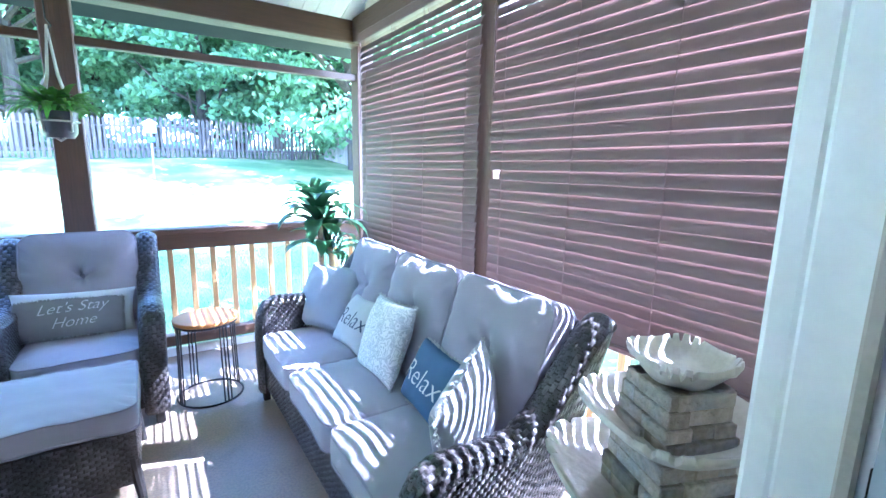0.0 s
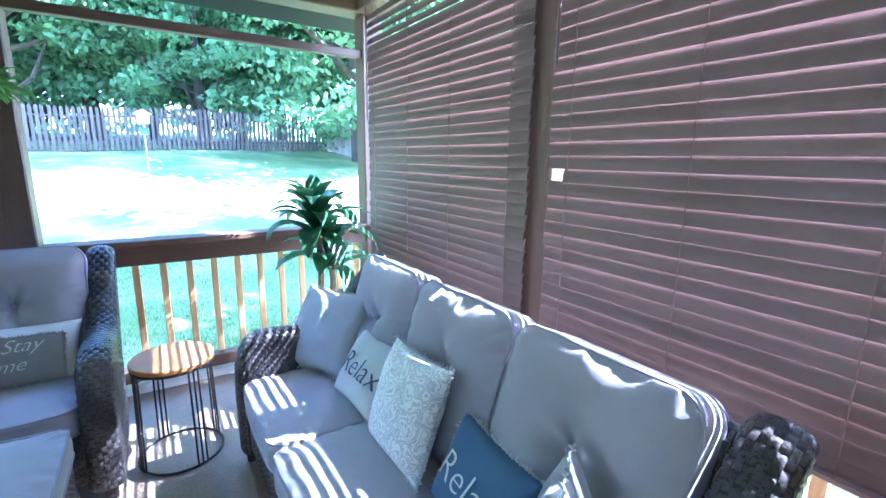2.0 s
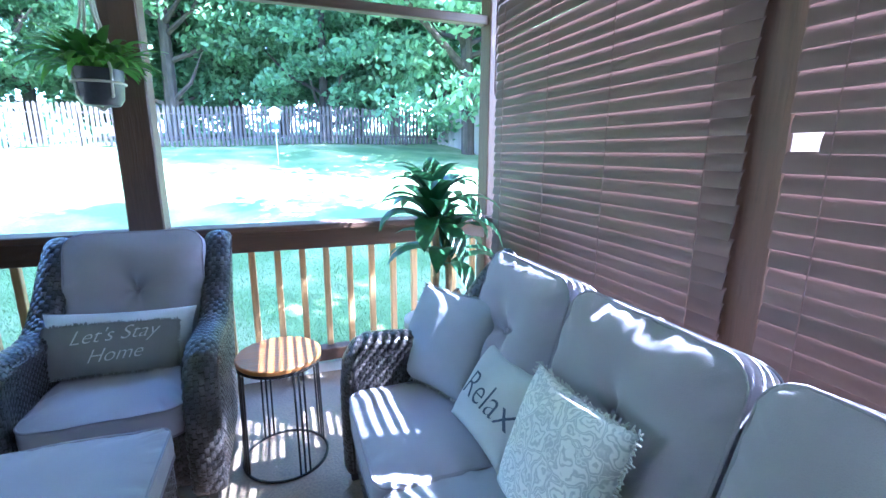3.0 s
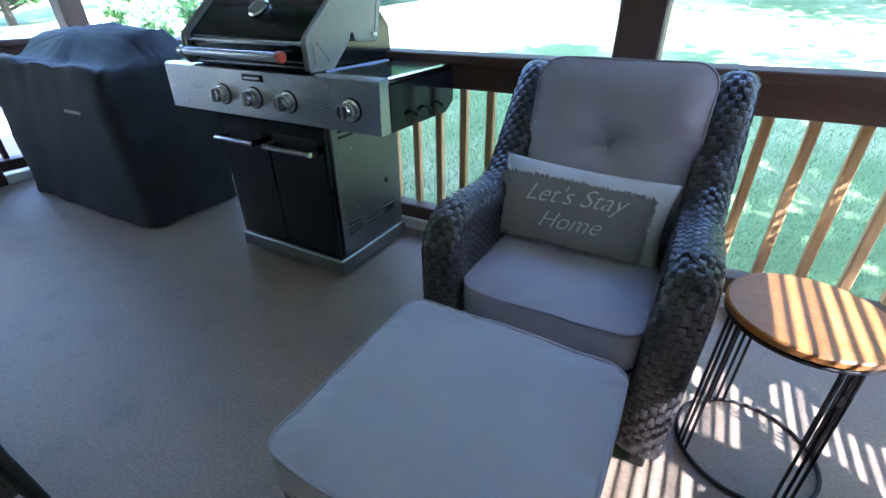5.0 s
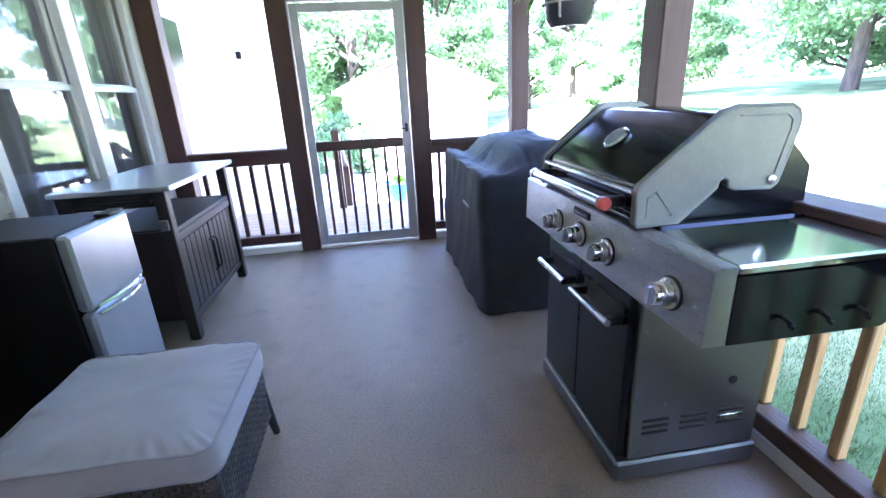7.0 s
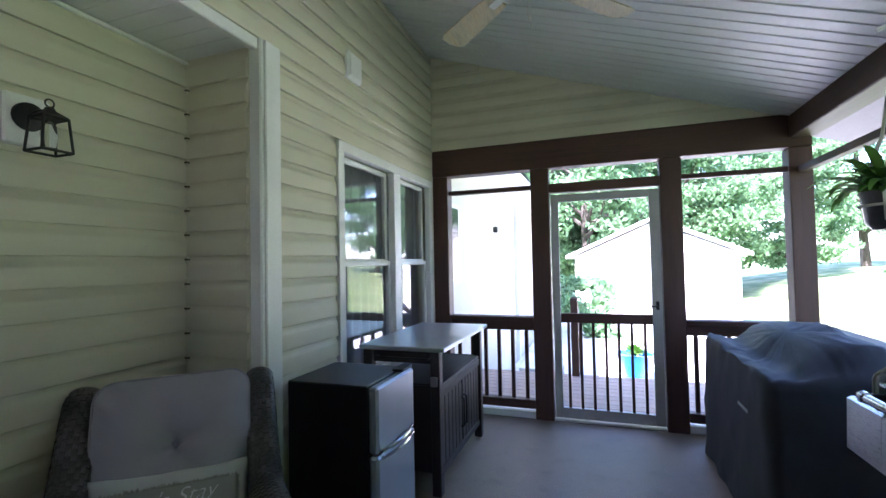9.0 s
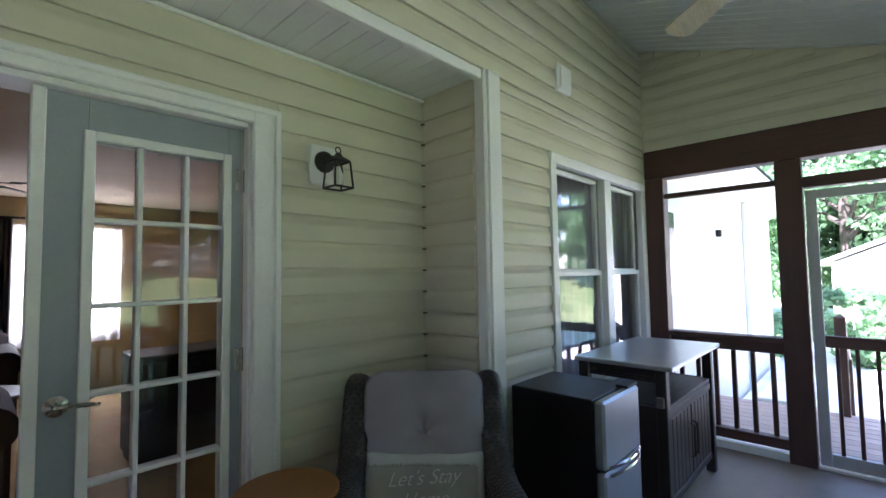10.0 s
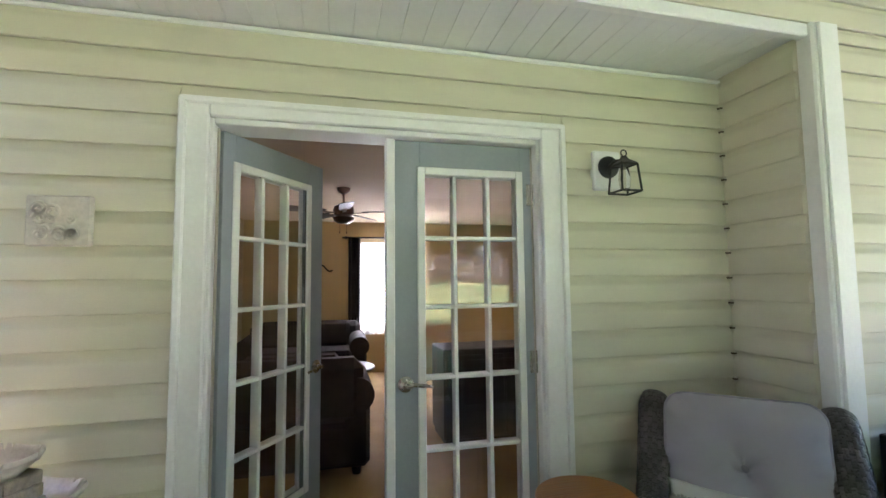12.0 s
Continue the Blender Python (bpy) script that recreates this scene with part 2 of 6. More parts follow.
ROPE = material("cotton_rope", (0.6, 0.56, 0.48), 0.9, var=0.15, fine=300, bump=0.5)
GRASS = material("lawn_turf", (0.115, 0.184, 0.06), 0.95, var=0.25, scale=0.7, fine=22, bump=0.6, second=(0.26, 0.27, 0.14), amount=0.45)
BLADE = material("grass_blades", (0.14, 0.22, 0.075), 0.7, var=0.2, scale=1.2, island=0.3, thin=0.3, bump=0)
TREE_LEAF = material("tree_leaf", (0.2, 0.33, 0.17), 0.7, var=0.15, scale=0.6, island=0.3, thin=0.6, bump=0)
BARK = material("tree_bark", (0.075, 0.06, 0.05), 0.95, var=0.35, scale=3, fine=18, bump=0.9, stretch=(3, 3, 0.6))
PANE = glass("window_glass")

# ================= setting =================
XW, XE = -4.1, 1.66          # inner faces of the end walls
YN = 3.40                    # inner face of the rail side
YB = 0.43                    # window wall; the door wall stands back at y = 0


def ceil_z(y):
    return 3.628 - 0.3315 * y


def lawn_z(x, y):
    rise = max(0.0, y - 5.0)
    z = -0.55 + 0.168 * rise - 0.004 * max(0.0, rise - 7) ** 2
    if rise > 14:
        z = -0.55 + 0.168 * 14 - 0.004 * 49 + 0.06 * (rise - 14)
    z += 0.02 * x * min(1.0, rise / 12) if -14 < x < 14 else 0.02 * 14 * math.copysign(1, x) * min(1.0, rise / 12)
    if x < -7:
        z -= 0.10 * min(-x - 7, 9)
    return z + 0.03 * math.sin(x * 0.9) * math.cos(y * 0.7)


# ground: one sheet to the horizon
def ground_axis(near, step, far):
    a, out = 0.0, []
    while a < near:
        out.append(a)
        a += step
    while a < far:
        out.append(a)
        a *= 1.35
    return out + [far]


gx = sorted({-v for v in ground_axis(26, 1.0, 900)} | set(ground_axis(26, 1.0, 900)))
gy = sorted({-v for v in ground_axis(10, 2.0, 900)} | set(ground_axis(30, 1.0, 900)))
gs = Shape()
gs.v = [(x, y, lawn_z(max(min(x, 30), -30), min(y, 40)) if y > 3.6 or x < -4.4 or x > 2 else -0.55) for y in gy for x in gx]
gs.f = [(j * len(gx) + i, j * len(gx) + i + 1, (j + 1) * len(gx) + i + 1, (j + 1) * len(gx) + i) for j in range(len(gy) - 1) for i in range(len(gx) - 1)]
structure("ground", gs, GRASS, "sunlit green lawn rising to a back fence")

# porch floor with its edge boards
structure("floor", Shape().box((-4.3, -0.1, -0.14), (1.88, 3.58, 0.0), 0.002), CARPET, "taupe outdoor carpet over the porch floor")
skirt = Shape()
skirt.box((-4.3, 3.585, -0.7), (1.88, 3.62, -0.03)).box((1.885, -0.1, -0.7), (1.92, 3.62, -0.03)).box((-4.34, -0.1, -0.7), (-4.305, 3.62, -0.15))
structure("trim_porch_skirt", skirt, STAIN["x"])

# ceiling of beaded panels running down the slope, roof above it
cs = Shape()
pitch = 0.102
n = int((1.80 + 4.25) / pitch)
for i in range(n + 1):
    x0 = -4.25 + i * pitch
    for a, b in ((0, 0.092),):
        xa, xb = x0 + a, x0 + b
        prof = [(xa, 0.006), (xa + 0.005, 0.0), (xb - 0.005, 0.0), (xb, 0.006)]
        vs = []
        for y in (0.40, 3.56):
            vs += [(x, y, ceil_z(y) + z) for x, z in prof]
        cs.add(vs, [(k, k + 1, k + 5, k + 4) for k in range(3)])
cs.add([(x, y, ceil_z(y) + 0.0055) for y in (0.40, 3.56) for x in (-4.3, 1.85)], [(0, 1, 3, 2)])
structure("ceiling", cs, SOFFIT, "sloped white beadboard porch ceiling")
rs = Shape()
rs.prism([(-7.5, 4.3), (-2.5, 5.6), (0.3, ceil_z(0.3) + 0.14), (3.95, ceil_z(3.95) + 0.14), (3.95, ceil_z(3.95) + 0.03), (0.3, ceil_z(0.3) + 0.03), (0.3, 3.0), (-7.5, 3.0)], 0, -4.55, 1.98)
structure("roof", rs, BLACK, "dark shingled roof over the porch")


def boards(wall, axis, a0, a1, z0, z1, plane, out, holes=(), limit=None, pitch=0.1235):
    """Lapped siding courses as parts of a wall, cut round openings. axis: the way along the wall."""
    cache, z = {}, z0
    while z < z1 - 0.02:
        top = min(z + pitch, z1)
        runs = [(a0, a1 if limit is None else min(a1, limit(z)))]
        for h0, h1, hz0, hz1 in holes:
            if z + pitch * 0.5 > hz0 and z + pitch * 0.5 < hz1:
                nxt = []
                for r0, r1 in runs:
                    if h0 > r0:
                        nxt.append((r0, min(h0, r1)))
                    if h1 < r1:
                        nxt.append((max(h1, r0), r1))
                runs = [r for r in nxt if r[1] - r[0] > 0.01]
        for r0, r1 in runs:
            key = (round(r1 - r0, 3), round(top - z, 3))
            if key not in cache:
                L, h = r1 - r0, top - z
                # out from the wall: lip at the foot, a dip and a mid crease, thin at the head
                prof = [(0.000, 0.004), (0.016, 0.0), (0.0205, 0.003), (0.021, 0.010), (0.0185, 0.62 * h), (0.0165, 0.70 * h), (0.0085, 0.79 * h), (0.004, 0.89 * h), (0.003, h), (0.0, h)]
                s, k = Shape(), len(prof)
                vs = [((t, d * out, zz) if axis == "x" else (d * out, t, zz)) for t in (0, L) for d, zz in prof]
                s.add(vs, [(i, i + 1, k + i + 1, k + i) for i in range(k - 1)] + [tuple(range(k)), tuple(range(k, 2 * k))])
                cache[key] = s.mesh("siding_board", 30)
                cache[key].materials.append(SIDING)
            ob = part("siding_board", cache[key], None, wall)
            ob.location = (r0, plane, z) if axis == "x" else (plane, r0, z)
        z += pitch


# house wall at the door, cut for the double door
DX0, DX1, DTOP = -0.704, 0.668, 2.09
ws = Shape()
for lo, hi in (((-1.9, -0.16, -0.6), (DX0 - 0.02, -0.004, 2.6)), ((DX1 + 0.02, -0.16, -0.6), (1.78, -0.004, 2.6)), ((DX0 - 0.02, -0.16, DTOP + 0.02), (DX1 + 0.02, -0.004, 2.6)), ((DX0 - 0.02, -0.16, -0.6), (DX1 + 0.02, -0.004, -0.005))):
    ws.box(lo, hi, 0.002)
wall_door = structure("wall_door_side", ws, SIDING, "cream lapped siding wall with a double door")
# alcove return and window wall
wall_alcove = structure("wall_alcove_return", Shape().box((-1.9, 0.0, -0.6), (-1.724, 0.40, 2.6), 0.002), SIDING, "cream siding on the short alcove return")
WX0, WX1, WZ0, WZ1 = -4.05, -2.41, 0.62, 2.21
ws = Shape()
for lo, hi in (((-2.40, 0.26, -0.6), (-1.88, 0.426, 2.55)), ((-4.3, 0.26, -0.6), (-4.06, 0.426, 2.55)), ((-4.06, 0.26, -0.6), (-2.40, 0.426, 0.63)), ((-4.06, 0.26, 2.2), (-2.40, 0.426, 2.55)), ((-4.3, 0.26, 2.555), (1.9, 0.426, 3.7))):
    ws.box(lo, hi, 0.002)
wall_window = structure("wall_window_side", ws, SIDING, "cream lapped siding wall with a twin window")
# soffit over the alcove, with ribs
ss = Shape().box((-1.9, -0.1, 2.496), (1.75, 0.43, 2.55), 0.002)
for i in range(36):
    x = -1.71 + i * 0.097
    ss.box((x, 0.0, 2.4905), (x + 0.0966, 0.42, 2.4975), 0.003)
structure("ceiling_alcove", ss, SOFFIT, "white ribbed soffit over the door alcove")
ts = Shape().box((-1.87, 0.405, 2.478), (1.70, 0.452, 2.535), 0.006).box((-1.72, -0.002, 2.465), (1.70, 0.02, 2.482), 0.004)
structure("trim_soffit", ts, WHITE)
structure("trim_corner_post", Shape().box((-1.872, 0.398, 0.0), (-1.722, 0.47, 2.535), 0.008).box((-1.852, 0.45, 0.0), (-1.745, 0.482, 2.53), 0.006), WHITE, "white painted corner post")
js = Shape().box((-1.724, 0.0, 0.0), (-1.708, 0.018, 2.48), 0.003)
corner = structure("trim_inside_corner", js, SIDING)
# shade in the gap at each lap end, painted as small dark boxes
LAP_SHADE = material("dark_lap_gap_shade", (0.11, 0.085, 0.06), 0.9, var=0.2)
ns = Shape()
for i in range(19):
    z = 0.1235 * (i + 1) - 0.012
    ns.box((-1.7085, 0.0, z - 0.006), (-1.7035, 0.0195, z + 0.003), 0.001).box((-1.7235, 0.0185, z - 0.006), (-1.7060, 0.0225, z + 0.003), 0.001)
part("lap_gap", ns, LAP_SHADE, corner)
# end walls above the beams
gable = [(0.43, 2.50), (3.42, 2.50), (3.42, ceil_z(3.42)), (0.43, ceil_z(0.43))]
wall_west = structure("wall_west_gable", Shape().prism(gable, 0, -4.24, XW - 0.03), SIDING, "cream siding gable over the end wall")
wall_east = structure("wall_east_gable", Shape().prism(gable, 0, XE + 0.035, 1.84), SIDING, "cream siding gable over the blinds")
# the house behind: plain walls that close it
hs = Shape()
hs.box((1.66, -5.8, -0.6), (1.80, -0.165, 3.2), 0.002).box((-5.3, -5.8, -0.6), (-5.2, 0.25, 3.2))
structure("wall_house_back", hs, SIDING)

# ---- west end: posts, header, rails, balusters ----
for y0, y1 in ((0.452, 0.605), (1.405, 1.568), (2.478, 2.64), (3.378, 3.53)):
    fs = Shape().box((XW - 0.14, y0, 0.0), (XW, y1, 2.262), 0.006)
    structure("trim_end_post", fs, DARK["z"], "dark red-brown stained porch post")
structure("trim_end_header", Shape().box((XW - 0.14, 0.452, 2.265), (XW + 0.004, 3.53, 2.522), 0.006), DARK["y"], "dark stained header beam")
for y0, y1 in ((0.605, 1.405), (2.64, 3.378)):
    f = thing("railing", "dark stained porch railing with square balusters", "railing", "porch railings")
    tagged(f, kind="structure")
    part("top_rail", Shape().box((XW - 0.13, y0 + 0.001, 0.88), (XW + 0.005, y1 - 0.001, 0.918), 0.005), DARK["y"], f)
    part("rail_board", Shape().box((XW - 0.09, y0 + 0.001, 0.79), (XW - 0.05, y1 - 0.001, 0.878), 0.004), DARK["y"], f)
    part("bottom_rail", Shape().box((XW - 0.1, y0 + 0.001, 0.09), (XW - 0.01, y1 - 0.001, 0.165), 0.005), DARK["y"], f)
    part("kick_board", Shape().box((XW - 0.1, y0 + 0.001, 0.0), (XW - 0.02, y1 - 0.001, 0.06), 0.004), WHITE, f, "white painted kick board")
    part("screen_bar", Shape().box((XW - 0.08, y0 + 0.001, 2.082), (XW - 0.02, y1 - 0.001, 2.122), 0.004), DARK["y"], f)
    bal = Shape().box((-0.017, -0.017, 0), (0.017, 0.017, 0.622), 0.004).mesh("baluster")
    bal.materials.append(DARK["z"])
    k = 6
    for i in range(k):
        b = part("baluster", bal, None, f)
        b.location = (XW - 0.07, y0 + (y1 - y0) * (i + 0.6) / (k + 0.2), 0.166)
structure("trim_transom_bar", Shape().box((XW - 0.12, 1.57, 2.04), (XW - 0.01, 2.476, 2.122), 0.004), DARK["y"])
structure("trim_door_sill", Shape().box((XW - 0.14, 1.57, 0.0), (XW - 0.02, 2.476, 0.022), 0.004), WHITE)

# screen door
sd = thing("door_screen", "closed grey-white framed screen door with dark spindles", "screen door")
tagged(sd, kind="structure")
X0, X1 = XW - 0.075, XW - 0.035
part("frame_stile", Shape().box((X0, 1.580, 0.03), (X1, 1.645, 2.02)), SCREEN_DOOR, sd)
part("frame_stile", Shape().box((X0, 2.392, 0.03), (X1, 2.470, 2.02)), SCREEN_DOOR, sd)
part("frame_rail", Shape().box((X0, 1.646, 1.955), (X1, 2.391, 2.02)), SCREEN_DOOR, sd)
part("frame_rail", Shape().box((X0, 1.646, 0.03), (X1, 2.391, 0.12)), SCREEN_DOOR, sd)
part("middle_rail", Shape().box((X0, 1.646, 0.872), (X1 + 0.004, 2.391, 0.955)), DARK["y"], sd, "dark stained middle rail")
sp = Shape().box((-0.012, -0.012, 0), (0.012, 0.012, 0.75), 0.003).mesh("spindle")
sp.materials.append(DARK["z"])
for i in range(7):
    o = part("spindle", sp, None, sd)
    o.location = (X1 - 0.015, 1.655 + 0.728 * (i + 0.5) / 7, 0.121)
part("latch", Shape().box((X1, 2.42, 1.0), (X1 + 0.02, 2.445, 1.07)).tube([(X1 + 0.02, 2.43, 1.03), (X1 + 0.05, 2.43, 1.03), (X1 + 0.055, 2.37, 1.03)], 0.006), BLACK, sd)

# ---- north side ----
for x0, x1 in ((-0.248, -0.09), (-2.18, -2.03), (1.70, 1.84)):
    structure("trim_porch_post", Shape().box((x0, YN, 0.0), (x1, YN + 0.14, 2.33), 0.007), STAIN["z"], "brown stained porch post")
structure("trim_north_header", Shape().box((-4.1 + 0.006, YN - 0.02, 2.332), (1.86, YN + 0.15, 2.505), 0.007), STAIN["x"], "brown stained header beam")
bal_n = Shape().box((-0.018, -0.018, 0), (0.018, 0.018, 0.618), 0.004).mesh("baluster")
bal_n.materials.append(PINE["z"])
for x0, x1 in ((-4.094, -2.181), (-2.029, -0.249), (-0.089, 1.699)):
    f = thing("railing", "brown stained porch railing with yellow pine balusters", "railing", "porch railings")
    tagged(f, kind="structure")
    part("rail_cap", Shape().box((x0, YN - 0.035, 0.895), (x1, YN + 0.11, 0.93), 0.005), STAIN["x"], f)
    part("rail_board", Shape().box((x0, YN + 0.012, 0.782), (x1, YN + 0.05, 0.893), 0.004), STAIN["x"], f)
    part("bottom_rail", Shape().box((x0, YN + 0.005, 0.085), (x1, YN + 0.09, 0.16), 0.005), STAIN["x"], f)
    part("kick_board", Shape().box((x0, YN + 0.03, 0.0), (x1, YN + 0.07, 0.06), 0.004), WHITE, f, "pale kick board")
    part("screen_bar", Shape().box((x0, YN + 0.03, 2.062), (x1, YN + 0.09, 2.112), 0.004), STAIN["x"], f)
    x = 0.027 if x0 > -0.1 else -0.3445 - 0.1345 * math.floor((-0.3445 - x0 - 0.03) / 0.1345)
    while x < x1 - 0.02:
        if not (x0 < -4 and x > -2.2):
            b = part("baluster", bal_n, None, f)
            b.location = (x, YN + 0.072, 0.163)
        x += 0.1345

# ---- east side behind the blinds ----
for y0, y1 in ((0.0, 0.13), (1.575, 1.715)):
    structure("trim_porch_post", Shape().box((1.622, y0, 0.0), (1.762, y1, 2.33), 0.007), STAIN["z"], "brown stained porch post")
structure("trim_east_header", Shape().box((XE - 0.01, 0.0, 2.332), (1.835, YN - 0.022, 2.52), 0.007), STAIN["y"], "brown stained header beam")
for y0, y1 in ((0.131, 1.574), (1.716, 3.398)):
    f = thing("railing", "brown stained porch railing with yellow pine balusters", "railing", "porch railings")
    tagged(f, kind="structure")
    part("rail_cap", Shape().box((XE + 0.02, y0, 0.895), (XE + 0.165, y1, 0.93), 0.005), STAIN["y"], f)
    part("bottom_rail", Shape().box((XE + 0.055, y0, 0.085), (XE + 0.13, y1, 0.16), 0.005), STAIN["y"], f)
    part("kick_board", Shape().box((XE + 0.06, y0, 0.0), (XE + 0.1, y1, 0.06), 0.004), WHITE, f)
    k = round((y1 - y0) / 0.132)
    for i in range(k):
        b = part("baluster", bal_n, None, f)
        b.location = (XE + 0.09, y0 + (y1 - y0) * (i + 0.5) / k, 0.163)


# ---- blinds ----
def slat_mesh(length, lean):
    c, tilt, s = 0.0515, radians(lean), Shape()
    prof = []
    for i in range(7):
        t = i / 6 - 0.5
        bow = 0.0035 * (1 - (2 * t) ** 2)
        prof.append((t * c * math.cos(tilt) - bow * math.sin(tilt), t * c * math.sin(tilt) + bow * math.cos(tilt)))
    back = [(x + 0.0022 * math.sin(tilt), z - 0.0022 * math.cos(tilt)) for x, z in prof]
    loop = prof + back[::-1]
    k = len(loop)
    vs = [(x, y, z) for y in (0, length) for x, z in loop]
    s.add(vs, [(i, (i + 1) % k, k + (i + 1) % k, k + i) for i in range(k)] + [tuple(range(k)), tuple(range(k, 2 * k))])
    me = s.mesh("slat")
    me.materials.append(SLAT)
    return me


CORD = material("blind_ladder_cord", (0.15, 0.09, 0.085), 0.9, var=0.1)
for y0, y1, broken in ((0.16, 1.565, True), (1.668, 3.095, False)):
    bl = thing("window_blind", "closed mauve-brown slatted blind hanging between porch posts", "blind", "porch blinds")
    z0, z1, step = 0.755, 2.262, 0.0458
    full, short, ajar = slat_mesh(y1 - y0, 79 if broken else 77), slat_mesh(y1 - y0 - 0.07, 79), slat_mesh(y1 - y0, 62)
    part("headrail", Shape().box((1.572, y0 - 0.004, 2.268), (1.619, y1 + 0.004, 2.329), 0.006), SLAT, bl)
    part("bottom_rail", Shape().box((1.58, y0, 0.715), (1.612, y1, 0.738), 0.006), SLAT, bl)
    k = int((z1 - z0) / step)
    rnd = random.Random(5 if broken else 9)
    for i in range(k + 1):
        z = z0 + i * step
        o = part("slat", short if broken and abs(z - 1.365) < step / 2 else ajar if i > k - 4 else full, None, bl)
        o.location = (1.6 + rnd.uniform(-0.0015, 0.0015), y0 + rnd.uniform(-0.004, 0.004), z + rnd.uniform(-0.001, 0.001))
        o.rotation_euler = (0, radians(rnd.uniform(-1.2, 1.2)), 0)
    for f in (0.07, 0.36, 0.64, 0.93):
        y = y0 + (y1 - y0) * f
        for dx in (-0.014, 0.014):
            part("ladder_cord", Shape().tube([(1.6 + dx, y, 0.73), (1.6 + dx, y, 2.28)], 0.0016, 5), CORD, bl)
    if broken:
        part("tilt_wand", Shape().tube([(1.578, y1 - 0.03, 2.27), (1.575, y1 - 0.03, 1.70)], 0.005, 6), SLAT, bl)
    else:
        part("tilt_wand", Shape().tube([(1.578, y1 - 0.03, 2.27), (1.575, y1 - 0.03, 1.62)], 0.005, 6), SLAT, bl)

# ---- double door ----
ts = Shape()
for x0, x1 in ((-0.82, DX0 - 0.0), (DX1 + 0.0, 0.772)):
    ts.box((x0, -0.003, -0.0), (x1, 0.028, 2.173), 0.006)
    ts.box((x0 if x0 < 0 else x1 - 0.028, 0.02, 0.0), (x0 + 0.028 if x0 < 0 else x1, 0.042, 2.17), 0.006)
ts.box((DX0, -0.003, 2.105), (DX1, 0.028, 2.173), 0.006).box((-0.818, 0.02, 2.148), (0.77, 0.042, 2.176), 0.006)
for x0, x1 in ((DX0 - 0.02, DX0 + 0.012), (DX1 - 0.012, DX1 + 0.02)):
    ts.box((x0, -0.16, 0.0), (x1, -0.004, 2.11), 0.004)
ts.box((DX0 + 0.013, -0.16, 2.085), (DX1 - 0.013, -0.004, 2.11), 0.004)
casing = structure("trim_door_casing", ts, WHITE, "white moulded casing round the double door")
STRIP = material("beige_weather_strip", (0.45, 0.40, 0.34), 0.8, var=0.1)
for x0, x1 in ((DX0 + 0.0125, DX0 + 0.022), (DX1 - 0.022, DX1 - 0.0125)):
    part("weather_strip", Shape().box((x0, -0.064, 0.02), (x1, -0.050, 2.084), 0.004), STRIP, casing, "beige rubber weather strip")
for z in (0.25, 1.085, 1.86):
    part("hinge_plate", Shape().box((DX1 - 0.0165, -0.118, z - 0.055), (DX1 - 0.0118, -0.070, z + 0.055), 0.002), BLACK, casing, "dark hinge plate on the jamb")
structure("trim_threshold", Shape().box((DX0 + 0.013, -0.16, -0.004), (DX1 - 0.013, 0.0, 0.018), 0.004), STEEL_DULL)


